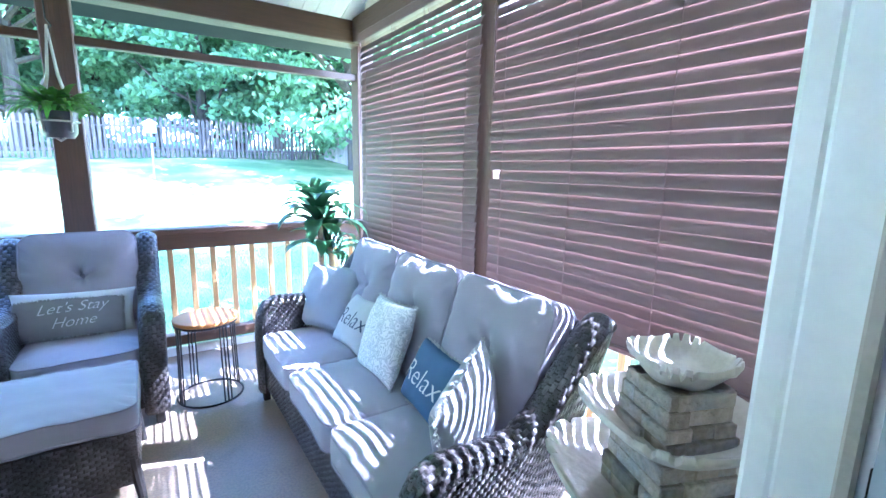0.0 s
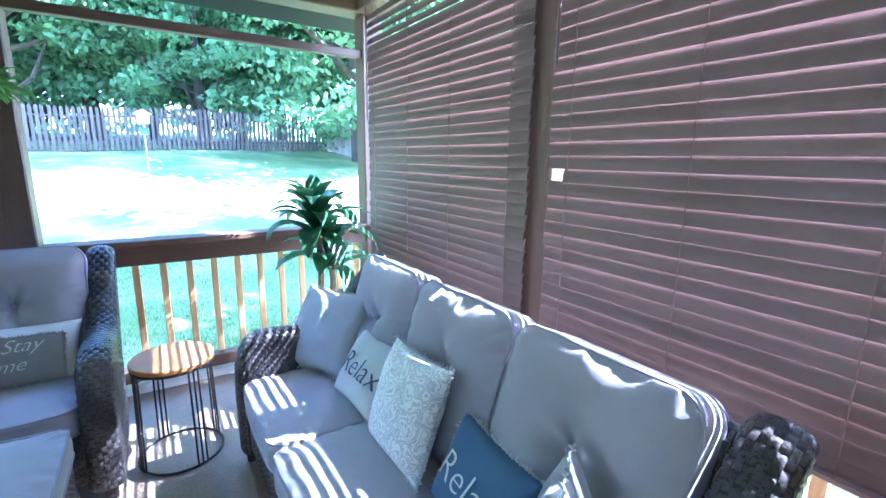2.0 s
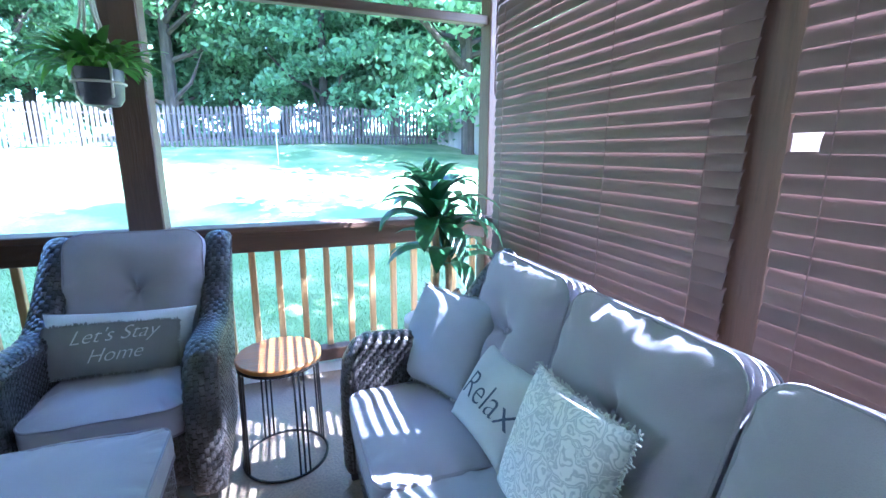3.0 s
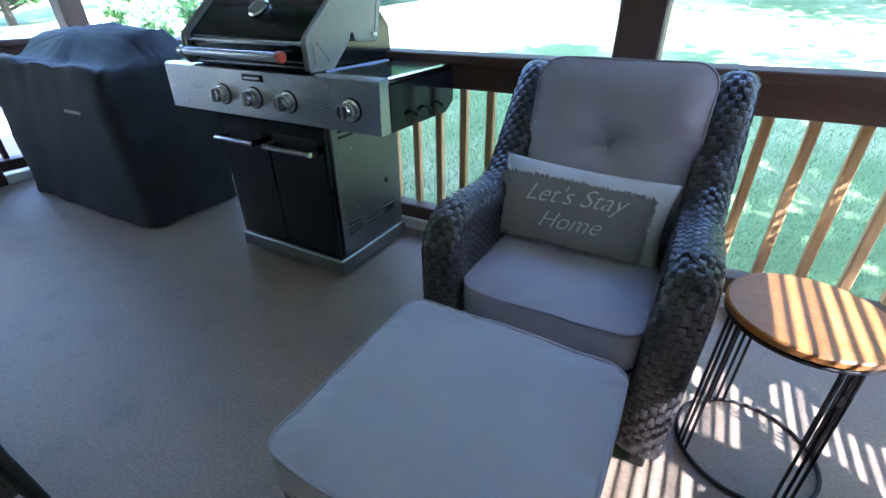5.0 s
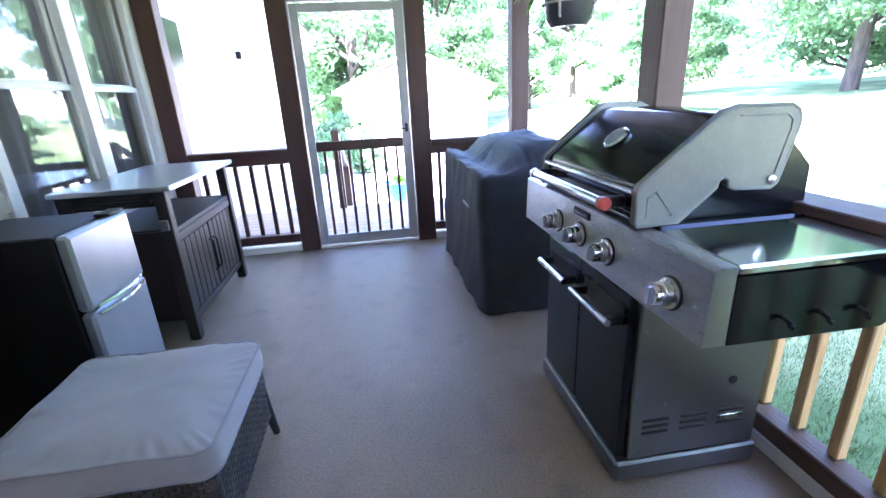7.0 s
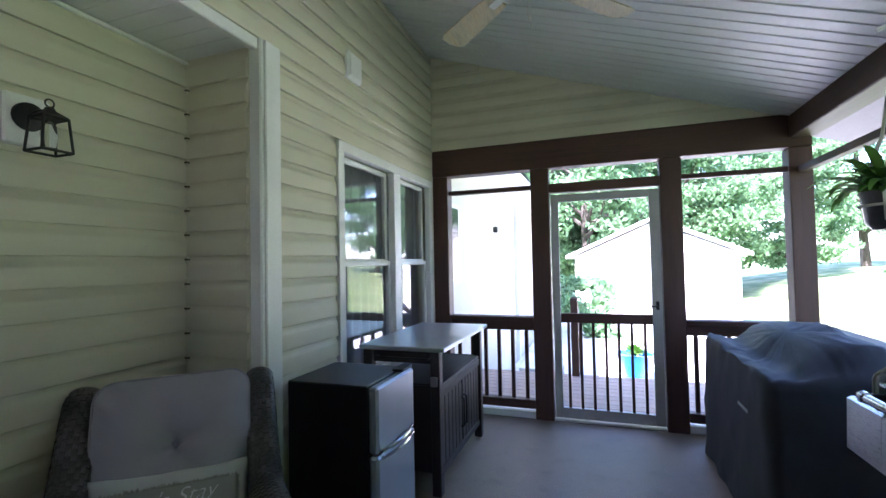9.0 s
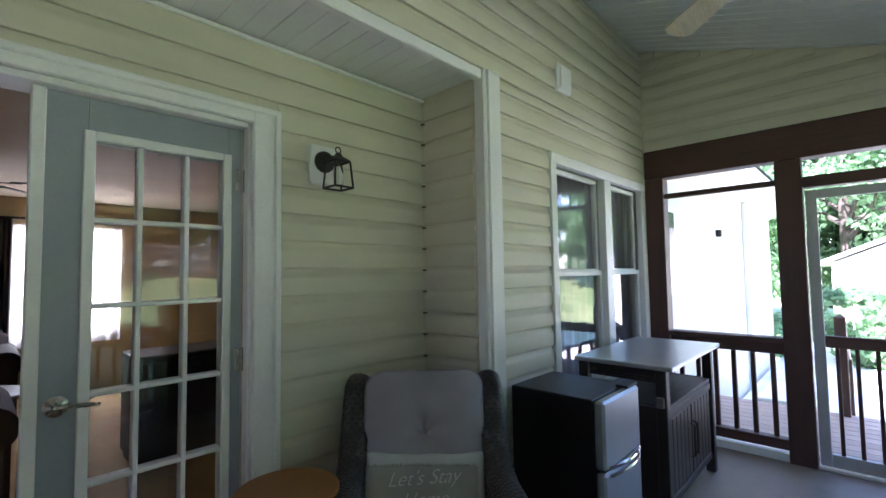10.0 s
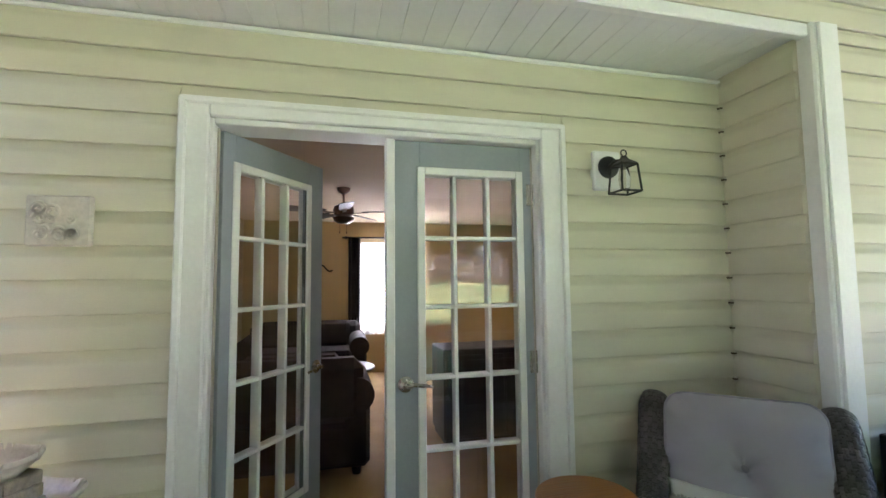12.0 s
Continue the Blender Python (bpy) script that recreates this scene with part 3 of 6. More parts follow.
def door_leaf(at, w, label, astragal):
    """A glazed leaf with fifteen lights; x from the hinge, y through the leaf."""
    d = thing("door_leaf", label, "french door", "double door leaves", at)
    h0, h1, g0, g1, gz0, gz1, t = 0.022, 2.082, 0.062, w - 0.115, 0.455, 1.955, 0.022
    body = Shape()
    for lo, hi in (((0, -t, h0), (g0, t, h1)), ((g1, -t, h0), (w, t, h1)), ((g0, -t, h0), (g1, t, gz0)), ((g0, -t, gz1), (g1, t, h1))):
        body.box(lo, hi, 0.002)
    part("slab", body, DOOR_GREY, d, "blue-grey painted slab")
    fr = Shape()
    for y0, y1 in ((-t - 0.010, -t + 0.002), (t - 0.002, t + 0.010)):
        fr.box((g0 - 0.012, y0, gz0 - 0.012), (g0 + 0.022, y1, gz1 + 0.012), 0.004).box((g1 - 0.022, y0, gz0 - 0.012), (g1 + 0.012, y1, gz1 + 0.012), 0.004)
        fr.box((g0 + 0.022, y0, gz0 - 0.012), (g1 - 0.022, y1, gz0 + 0.022), 0.004).box((g0 + 0.022, y0, gz1 - 0.022), (g1 - 0.022, y1, gz1 + 0.012), 0.004)
    part("glazing_frame", fr, WHITE, d, "white glazing frame")
    for c in (1, 2):
        x = g0 + (g1 - g0) * c / 3
        part("muntin", Shape().box((x - 0.009, -t - 0.004, gz0 + 0.02), (x + 0.009, t + 0.004, gz1 - 0.02), 0.004), WHITE, d)
    for r in range(1, 5):
        z = gz0 + (gz1 - gz0) * r / 5
        part("muntin", Shape().box((g0 + 0.02, -t - 0.003, z - 0.009), (g1 - 0.02, t + 0.003, z + 0.009), 0.004), WHITE, d)
    pw, ph = (g1 - g0) / 3 - 0.004, (gz1 - gz0) / 5 - 0.004
    pane = Shape().box((-pw / 2, -0.003, -ph / 2), (pw / 2, 0.003, ph / 2), 0.0005).mesh("pane", 0)
    pane.materials.append(PANE)
    for c in range(3):
        for r in range(5):
            o = part("pane", pane, None, d)
            o.location = (g0 + (g1 - g0) * (c + 0.5) / 3, 0, gz0 + (gz1 - gz0) * (r + 0.5) / 5)
            o.visible_shadow = False
    if astragal:
        part("astragal", Shape().box((w - 0.004, -t, h0), (w + 0.034, t + 0.02, h1), 0.004), WHITE, d, "white centre strip")
    hx = w - 0.05
    for s in (-1, 1):
        hd = Shape()
        m = pose(hx, s * t, 1.036, -90 * s)
        hd.lathe([(0.0, 0), (0.032, 0.0), (0.034, 0.006), (0.026, 0.012), (0.012, 0.016), (0.011, 0.04), (0, 0.042)], (0, 0, 0), 20, m)
        hd.tube([(hx, s * (t + 0.04), 1.036), (hx - 0.03, s * (t + 0.046), 1.04), (hx - 0.07, s * (t + 0.046), 1.034), (hx - 0.11, s * (t + 0.044), 1.028)], [0.010, 0.009, 0.008, 0.007], 8)
        part("lever_handle", hd, BRASS, d, "satin nickel lever handle")
    for z in (0.25, 1.10, 1.86):
        part("hinge", Shape().tube([(-0.006, t + 0.004, z - 0.05), (-0.006, t + 0.004, z + 0.05)], 0.008, 8).box((-0.004, t - 0.004, z - 0.05), (0.03, t + 0.002, z + 0.05), 0.001), BRASS, d)
    return d


# fixed leaf hinged at the west jamb, moving leaf swung inward from the east jamb
door_leaf(pose(DX0 + 0.014, -0.075, 0), 0.646, "closed blue-grey french door leaf with fifteen lights", True)
door_leaf(Matrix.Translation((DX1 - 0.014, -0.085, 0)) @ pose(0, 0, 0, 0, 0, 180 + 56), 0.66, "blue-grey french door leaf standing open inward", False)

# ---- twin window ----
w1 = thing("window_1", "white vinyl twin double-hung window", "window")
tagged(w1, kind="structure")
fr = Shape()
fr.box((WX0, 0.41, WZ0), (WX0 + 0.07, 0.462, WZ1)).box((WX1 - 0.07, 0.41, WZ0), (WX1, 0.462, WZ1)).box((WX0, 0.412, WZ1 - 0.06), (WX1, 0.466, WZ1 + 0.006)).box((WX0, 0.412, WZ0 - 0.02), (WX1, 0.476, WZ0 + 0.05))
part("window_frame", fr, WHITE, w1)
part("mullion", Shape().box((-3.335, 0.40, WZ0 + 0.05), (-3.215, 0.458, WZ1 - 0.06)), WHITE, w1)
for x0, x1 in ((WX0 + 0.07, -3.335), (-3.215, WX1 - 0.07)):
    for z0, z1, y in ((WZ0 + 0.05, 1.45, 0.40), (1.43, WZ1 - 0.06, 0.375)):
        s = Shape().box((x0, y - 0.02, z0), (x0 + 0.035, y + 0.015, z1)).box((x1 - 0.035, y - 0.02, z0), (x1, y + 0.015, z1)).box((x0 + 0.035, y - 0.02, z1 - 0.035), (x1 - 0.035, y + 0.015, z1)).box((x0 + 0.035, y - 0.02, z0), (x1 - 0.035, y + 0.015, z0 + 0.035))
        part("sash", s, WHITE, w1)
        g = part("pane", Shape().box((x0 + 0.03, y - 0.005, z0 + 0.03), (x1 - 0.03, y + 0.001, z1 - 0.03), 0.0005), PANE, w1, smooth=0)
        g.visible_shadow = False

# ================= furniture =================
def weave(pads, core, fn, lift=0.0045, period=0.037, row=0.0135, size=None, shell=(40, 14)):
    """Over-and-under wicker strands on a sheet fn(u, v); size: its length and height in metres."""
    L, H = size
    cols, rows = max(2, round(L / period)), max(2, round(H / row))
    core.grid(lambda u, v: fn(u, v), *shell)
    rnd = random.Random(cols * 31 + rows)
    e = 1e-3
    for j in range(rows):
        for i in range(cols + 1):
            uc, vc = (i + 0.5 * (j % 2)) / cols, (j + 0.5) / rows
            hu, hv = rnd.uniform(0.43, 0.475) / cols, 0.485 / rows
            if uc - hu < -0.001 or uc + hu > 1.001:
                uc = min(max(uc, hu), 1 - hu)
            du = (Vector(fn(min(uc + e, 1), vc)) - Vector(fn(max(uc - e, 0), vc)))
            dv = (Vector(fn(uc, min(vc + e, 1))) - Vector(fn(uc, max(vc - e, 0))))
            nrm = du.cross(dv)
            if nrm.length < 1e-12:
                continue
            nrm.normalize()
            skew = rnd.uniform(-0.12, 0.12) * hv
            vs = []
            for b, hb in ((-1, 0.45), (0, 1.0), (1, 0.45)):
                for a, ha in ((-1, -0.1), (-0.5, 0.9), (0.5, 0.9), (1, -0.1)):
                    p = Vector(fn(min(max(uc + a * hu, 0), 1), min(max(vc + b * hv + a * skew, 0), 1)))
                    vs.append(p + nrm * lift * (ha if hb == 1 else min(ha, hb)))
            pads.add(vs, [(k, k + 1, k + 5, k + 4) for k in (0, 1, 2, 4, 5, 6)])


def raw(shape, name, mat, parent, label=""):
    """Many small open pads: kept as they are, with no recalculation."""
    me = bpy.data.meshes.new(name)
    me.from_pydata(shape.v, [], shape.f)
    me.shade_smooth()
    me.materials.append(mat)
    ob = new(name, me)
    ob.parent = parent
    return tagged(ob, label)


def rounded_outline(w, d, r, n=8, fill=0.06):
    pts = []
    for cx, cy, a0 in ((w / 2 - r, d / 2 - r, 0), (-w / 2 + r, d / 2 - r, 90), (-w / 2 + r, -d / 2 + r, 180), (w / 2 - r, -d / 2 + r, 270)):
        for i in range(n + 1):
            a = radians(a0 + 90 * i / n)
            pts.append((cx + r * math.cos(a), cy + r * math.sin(a)))
    # fill the straight runs so that the sides can puff and sag
    out = []
    for i, p in enumerate(pts):
        q = pts[(i + 1) % len(pts)]
        L = math.hypot(q[0] - p[0], q[1] - p[1])
        m = max(1, int(L / fill))
        out += [(p[0] + (q[0] - p[0]) * k / m, p[1] + (q[1] - p[1]) * k / m) for k in range(m)]
    return out


def cushion(parent, w, d, h, m, puff=0.03, tuft=False, seed=0, name="cushion", r=0.055):
    """A boxed cushion lying flat, with piping along both edges, set by the matrix m."""
    ol = rounded_outline(w, d, r, 10, 0.014)
    n = len(ol)
    rnd = random.Random(seed)
    off = Vector((rnd.uniform(0, 50), rnd.uniform(0, 50), 0))

    def wr(x, y, z):
        q = Vector((x * 5, y * 5, z * 4)) + off
        return noise.noise(q) * 0.009 + noise.noise(q * 2.6) * 0.004

    def pucker(i, x, y, f):
        # short creases that run in from the seam
        a = noise.noise(Vector((i * 0.55, seed * 3.1, 0.5))) + 0.6 * noise.noise(Vector((i * 0.21, seed * 1.7, 4.5)))
        return 0.012 * a * max(0.0, 1 - abs(f - 0.93) / 0.17) * (0.35 + 0.65 * max(0.0, noise.noise(Vector((x * 7, y * 7, 9)) + off) + 0.35))
    s, rings = Shape(), []
    lows = (0.03, 0.1, 0.18, 0.27, 0.36, 0.46, 0.56, 0.65, 0.73, 0.8, 0.86, 0.91, 0.95, 0.98, 0.995)
    rings += [(f, -1, 0) for f in lows]
    rings += [(1.006, 0, -0.28), (1.012, 0, 0.0), (1.006, 0, 0.28)]
    rings += [(f, 1, 0) for f in lows[::-1]]
    vs = []
    for f, side, zs in rings:
        for i, (x, y) in enumerate(ol):
            X, Y = x * f, y * f
            if side == 0:
                z = zs * h
            else:
                edge = min(1.0, (1 - f) / 0.5)
                z = side * (h / 2 - 0.012 + puff * (1 - (1 - edge) ** 2) + pucker(i, X, Y, f))
                if tuft:
                    q = X * X + (Y - 0.02) ** 2
                    ang = math.atan2(Y - 0.02, X)
                    z -= side * (0.045 * math.exp(-q / 0.0022) + 0.022 * math.exp(-q / 0.016) * (1 + 0.5 * math.cos(4 * ang + seed)))
            wv = wr(X, Y, z)
            vs.append(m @ Vector((X + wv * 0.4, Y + wv * 0.4, z + wv)))
    fs = []
    for k in range(len(rings) - 1):
        for i in range(n):
            fs.append((k * n + i, k * n + (i + 1) % n, (k + 1) * n + (i + 1) % n, (k + 1) * n + i))
    fs += [tuple(range(n))[::-1], tuple((len(rings) - 1) * n + i for i in range(n))]
    s.add(vs, fs)
    c = part(name, s, CUSHION, parent, smooth=80)
    for side in (-1, 1):
        loop = [m @ Vector((x + wr(x, y, side * h / 2) * 0.4, y + wr(x, y, side * h / 2) * 0.4, side * (h / 2 - 0.012) + wr(x, y, side * h / 2))) for x, y in ol[::2]]
        part("piping", Shape().tube(loop, 0.0045, 6, closed=True), PIPING, c, smooth=60)
    if tuft:
        part("button", Shape().lathe([(0, -0.004), (0.012, -0.004), (0.014, 0.0), (0.009, 0.005), (0, 0.006)], (0, 0, 0), 14, m @ Matrix.Translation((0, 0.02, h / 2 + puff - 0.07))), PIPING, c)
    return c


ARM_Y = [-0.40, -0.385, -0.34, -0.27, -0.15, 0.0, 0.10, 0.18, 0.25, 0.31, 0.36, 0.40]
ARM_Z = [0.44, 0.535, 0.595, 0.618, 0.612, 0.60, 0.61, 0.65, 0.73, 0.83, 0.90, 0.92]


def arm_top(y):
    return float(np.interp(y, ARM_Y, ARM_Z))


def rear(z):
    """How far back the seat reaches at height z: the back leans out."""
    return float(np.interp(z, [0.0, 0.1, 0.53, 0.7, 0.92], [0.14, 0.15, 0.235, 0.30, 0.395]))


def lean_in(y, z):
    return -0.40 + (y + 0.40) * (rear(z) + 0.40) / 0.795


def wicker_seat(name, label, category, W, seats, group=""):
    """A wing-armed wicker seat: x across, front at -y, resting on z = 0."""
    th = thing(name, label, category, group)
    ta = 0.115
    curve = [(-0.40, 0.07), (-0.405, 0.2), (-0.405, 0.33)] + list(zip(ARM_Y, ARM_Z))
    cl = np.cumsum([0] + [math.dist(curve[i], curve[i + 1]) for i in range(len(curve) - 1)])
    cy, cz = [c[0] for c in curve], [c[1] for c in curve]
    total = float(cl[-1])

    def C(u):
        return Vector((0, float(np.interp(u * total, cl, cy)), float(np.interp(u * total, cl, cz))))

    for s in (-1, 1):
        pads, core = Shape(), Shape()
        xm = s * (W / 2 - ta / 2)

        def flare(z):
            return s * 0.018 * max(0, z - 0.3) / 0.6

        def rim(u, v):
            p = C(u)
            d = (C(min(u + 0.02, 1)) - C(max(u - 0.02, 0))).normalized()
            nrm = Vector((0, -d.z, d.y))
            a = math.pi * v
            q = p + nrm * 0.042 * math.sin(a) - nrm * 0.02
            return Vector((xm - s * math.cos(a) * ta / 2 + flare(p.z), lean_in(q.y, q.z), q.z))

        def outer(u, v):
            y = -0.395 + 0.79 * u
            z = 0.09 + (arm_top(y) - 0.01 - 0.09) * v
            return Vector((xm + s * ta / 2 + flare(z), lean_in(y, z), z))

        def inner(u, v):
            y = -0.37 + 0.74 * u
            z = 0.30 + (arm_top(y) - 0.01 - 0.30) * v
            return Vector((xm - s * ta / 2 + flare(z), lean_in(y, z), z))
        fl = lambda f: (lambda u, v: f(1 - u, v))
        weave(pads, core, rim, size=(total, 0.19), period=0.04, row=0.019, shell=(72, 12), lift=-0.005 * s)
        weave(pads, core, outer if s > 0 else fl(outer), size=(0.79, 0.5))
        weave(pads, core, fl(inner) if s > 0 else inner, size=(0.74, 0.33))
        arm = part("arm", core, WICKER_CORE, th, "woven grey-brown wicker arm")
        raw(pads, "weave", WICKER, arm)
    pads, core = Shape(), Shape()
    fw = W - 2 * ta + 0.02
    weave(pads, core, lambda u, v: Vector((-fw / 2 + fw * u, -0.375, 0.10 + 0.21 * v)), size=(fw, 0.21))
    base = part("seat_base", core.box((-fw / 2, -0.36, 0.24), (fw / 2, 0.15, 0.30), 0.004), WICKER_CORE, th)
    raw(pads, "weave", WICKER, base)
    pads, core = Shape(), Shape()
    bw = W - 0.05

    def backtop(u):
        return 0.862 + 0.02 * math.sin(math.pi * u)
    weave(pads, core, lambda u, v: Vector((bw / 2 - bw * u, rear(0.10 + (backtop(u) - 0.10) * v) + 0.008, 0.10 + (backtop(u) - 0.10) * v)), size=(bw, 0.8))
    weave(pads, core, lambda u, v: Vector((-bw / 2 + bw * u, rear(0.30 + (backtop(u) - 0.30) * v) - 0.035, 0.30 + (backtop(u) - 0.30) * v)), size=(bw, 0.6))
    weave(pads, core, lambda u, v: Vector((-bw / 2 + bw * u, 0.35 + 0.065 * v, backtop(u) + 0.022 * math.sin(math.pi * v))), size=(bw, 0.08), row=0.02)
    back = part("back_frame", core, WICKER_CORE, th)
    raw(pads, "weave", WICKER, back)
    for sx in (-1, 1):
        for y in (-0.37, 0.10):
            part("leg", Shape().box((sx * (W / 2 - 0.05) - 0.022, y - 0.022, 0.0), (sx * (W / 2 - 0.05) + 0.022, y + 0.022, 0.25), 0.006), WICKER_CORE, th)
    iw = (W - 2 * ta + 0.01) / seats
    for i in range(seats):
        x = -iw * seats / 2 + iw * (i + 0.5)
        cushion(th, iw - 0.006, 0.62, 0.13, pose(x, -0.09, 0.375), 0.022, seed=i + 3, name="seat_cushion", r=0.06)
        cushion(th, iw - 0.016 + (0.05 if seats == 1 else 0), 0.548, 0.155, pose(x, 0.236, 0.686, 70), 0.052, tuft=True, seed=i + 11, name="back_cushion", r=0.07)
    return th


sofa = wicker_seat("sofa", "three-seat grey-brown wicker sofa with pale grey cushions", "sofa", 1.84, 3)
sofa.matrix_world = pose(1.02, 1.59, 0, 0, 0, -90) @ Matrix.Diagonal((1, 0.9, 0.985, 1))
chair_a = wicker_seat("armchair", "wicker armchair with pale grey cushions beside the railing", "armchair", 0.72, 1, "wicker armchairs")
chair_a.matrix_world = pose(-0.155, 2.885, 0, 0, 0, 0)
chair_b = copy_thing(chair_a, pose(-1.19, 0.545, 0, 0, 0, 137) @ Matrix.Diagonal((1, 1, 1.025, 1)))
tagged(chair_b, "wicker armchair with pale grey cushions in the siding corner")


def ottoman(label, x0, x1, y0, y1, top):
    w, d = x1 - x0, y1 - y0
    th = thing("ottoman", label, "ottoman", "wicker ottomans", pose((x0 + x1) / 2, (y0 + y1) / 2, 0))
    pads, core = Shape(), Shape()
    zt, zb = top - 0.12, 0.10
    a, b = w / 2 - 0.015, d / 2 - 0.015
    for p, q in (((-a, -b), (a, -b)), ((a, -b), (a, b)), ((a, b), (-a, b)), ((-a, b), (-a, -b))):
        weave(pads, core, lambda u, v, p=p, q=q: Vector((p[0] + (q[0] - p[0]) * u, p[1] + (q[1] - p[1]) * u, zb + (zt - zb) * v)), size=(math.dist(p, q), zt - zb))
    core.box((-a, -b, zt - 0.03), (a, b, zt), 0.004)
    f = part("frame", core, WICKER_CORE, th, "woven grey-brown wicker frame")
    raw(pads, "weave", WICKER, f)
    for sx in (-1, 1):
        for sy in (-1, 1):
            part("leg", Shape().tube([(sx * (a - 0.02), sy * (b - 0.02), zb + 0.12), (sx * (a + 0.004), sy * (b + 0.004), 0.0)], [0.024, 0.014], 10), WICKER_CORE, th)
    cushion(th, w, d, 0.115, pose(0, 0, top - 0.058), 0.016, seed=int(top * 100), name="seat_cushion", r=0.05)
    return th


ottoman("square wicker ottoman with a pale grey cushion before an armchair", -0.475, 0.085, 1.845, 2.385, 0.445)
ottoman("square wicker ottoman with a pale grey cushion on the open floor", -1.705, -1.13, 1.04, 1.65, 0.44)


def side_table(label, x, y, top, r):
    th = thing("side_table", label, "side table", "round side tables", pose(x, y, 0))
    part("tabletop", Shape().lathe([(0, top - 0.022), (r - 0.004, top - 0.022), (r, top - 0.018), (r, top - 0.004), (r - 0.004, top), (0, top)], n=48), TABLE_WOOD, th, "honey-brown wooden top")
    part("apron_ring", Shape().tube([(math.cos(a) * (r - 0.008), math.sin(a) * (r - 0.008), top - 0.03) for a in np.linspace(0, 2 * math.pi, 41)[:-1]], 0.007, 6, True), BLACK, th)
    part("foot_ring", Shape().tube([(math.cos(a) * (r + 0.004), math.sin(a) * (r + 0.004), 0.006) for a in np.linspace(0, 2 * math.pi, 41)[:-1]], 0.006, 6, True), BLACK, th)
    for k in range(4):
        for j in (-1, 0, 1):
            a = radians(25 + 90 * k + j * 7)
            part("rod", Shape().tube([(math.cos(a) * (r - 0.008), math.sin(a) * (r - 0.008), top - 0.03), (math.cos(a) * (r + 0.002), math.sin(a) * (r + 0.002), 0.008)], 0.0042, 6), BLACK, th)
    return th


side_table("round wooden side table on black wire legs beside the railing", 0.42, 2.705, 0.493, 0.172)
side_table("round wooden side table beside the door casing", -0.72, 0.29, 0.66, 0.19)

# ---- gas grill ----
g = thing("gas_grill", "black and stainless gas grill with a closed lid", "grill")
part("cabinet", Shape().box((-1.845, 2.882, 0.092), (-1.19, 3.35, 0.76), 0.006), STEEL_DULL, g, "grey steel cabinet")
part("base_plinth", Shape().box((-1.855, 2.842, 0.014), (-1.18, 3.36, 0.09), 0.008), STEEL_DULL, g)
for x0, x1 in ((-1.84, -1.532), (-1.528, -1.202)):
    dr = part("cabinet_door", Shape().box((x0, 2.852, 0.096), (x1, 2.880, 0.695), 0.005), BLACK_ENAMEL, g, "glossy black door")
    hz = 0.598
    part("handle", Shape().tube([(x0 + 0.03, 2.800, hz), (x1 - 0.03, 2.800, hz)], 0.0115, 10), CHROME, dr, "polished bar handle")
    part("handle_recess", Shape().box((x0 + 0.03, 2.850, hz - 0.02), (x1 - 0.03, 2.8535, hz + 0.045), 0.002), BLACK, dr)
    for hx in (x0 + 0.045, x1 - 0.045):
        part("handle_bracket", Shape().box((hx - 0.012, 2.800, hz - 0.016), (hx + 0.012, 2.854, hz + 0.014), 0.004), BLACK, dr)
prof = [(2.846, 0.702), (2.905, 0.702), (2.905, 0.896), (2.866, 0.896), (2.852, 0.888)]
for x0, x1 in ((-2.13, -1.912), (-1.910, -1.132), (-1.130, -0.902)):
    part("control_panel", Shape().prism(prof, 0, x0, x1), STEEL, g, "brushed stainless control panel")
for x in (-1.74, -1.545, -1.35, -1.03):
    m = pose(x, 2.846, 0.785, 88)
    kn = part("knob", Shape().lathe([(0, 0.055), (0.026, 0.055), (0.029, 0.049), (0.029, 0.03), (0.031, 0.028), (0.032, 0.012), (0.04, 0.010), (0.041, 0.0), (0, 0.0)][::-1], (0, 0, 0), 28, m), CHROME, g, "polished control knob")
    part("bezel", Shape().lathe([(0, -0.004), (0.044, -0.004), (0.045, 0.002), (0, 0.002)], (0, 0, 0), 24, m), BLACK, kn)
    part("grip", Shape().box((-0.005, -0.024, 0.050), (0.005, 0.024, 0.066), 0.003, m), CHROME, kn)
np_ = part("name_plate", Shape().box((-1.60, 2.843, 0.850), (-1.48, 2.853, 0.876), 0.003), BLACK, g)
part("name_mark", Shape().box((-1.585, 2.841, 0.858), (-1.495, 2.8435, 0.868), 0.001), CHROME, np_)
part("side_shelf", Shape().box((-2.13, 2.906, 0.872), (-1.95, 3.386, 0.897), 0.006), STEEL_POLISHED, g, "polished steel side shelf")
part("side_shelf", Shape().box((-1.188, 2.906, 0.872), (-0.902, 3.386, 0.897), 0.006), STEEL_POLISHED, g, "polished steel side shelf")
for x0, x1 in ((-0.925, -0.900), (-2.132, -2.107)):
    part("shelf_side", Shape().prism([(2.906, 0.702), (3.317, 0.700), (3.386, 0.738), (3.386, 0.871), (2.906, 0.871)], 0, x0, x1), BLACK_ENAMEL, g, "glossy black shelf side")
for y in (3.04, 3.14, 3.24):
    part("tool_hook", Shape().tube([(-0.902, y, 0.76), (-0.882, y, 0.755), (-0.872, y, 0.742), (-0.872, y, 0.752)], 0.006, 6), BLACK, g)
part("firebox", Shape().box((-1.94, 2.907, 0.765), (-1.192, 3.40, 0.903), 0.01), BLACK_ENAMEL, g)
lidp = [(2.868, 0.906), (2.864, 1.004), (2.872, 1.02), (3.085, 1.192), (3.115, 1.20), (3.27, 1.198), (3.335, 1.097), (3.398, 1.034), (3.402, 0.906)]
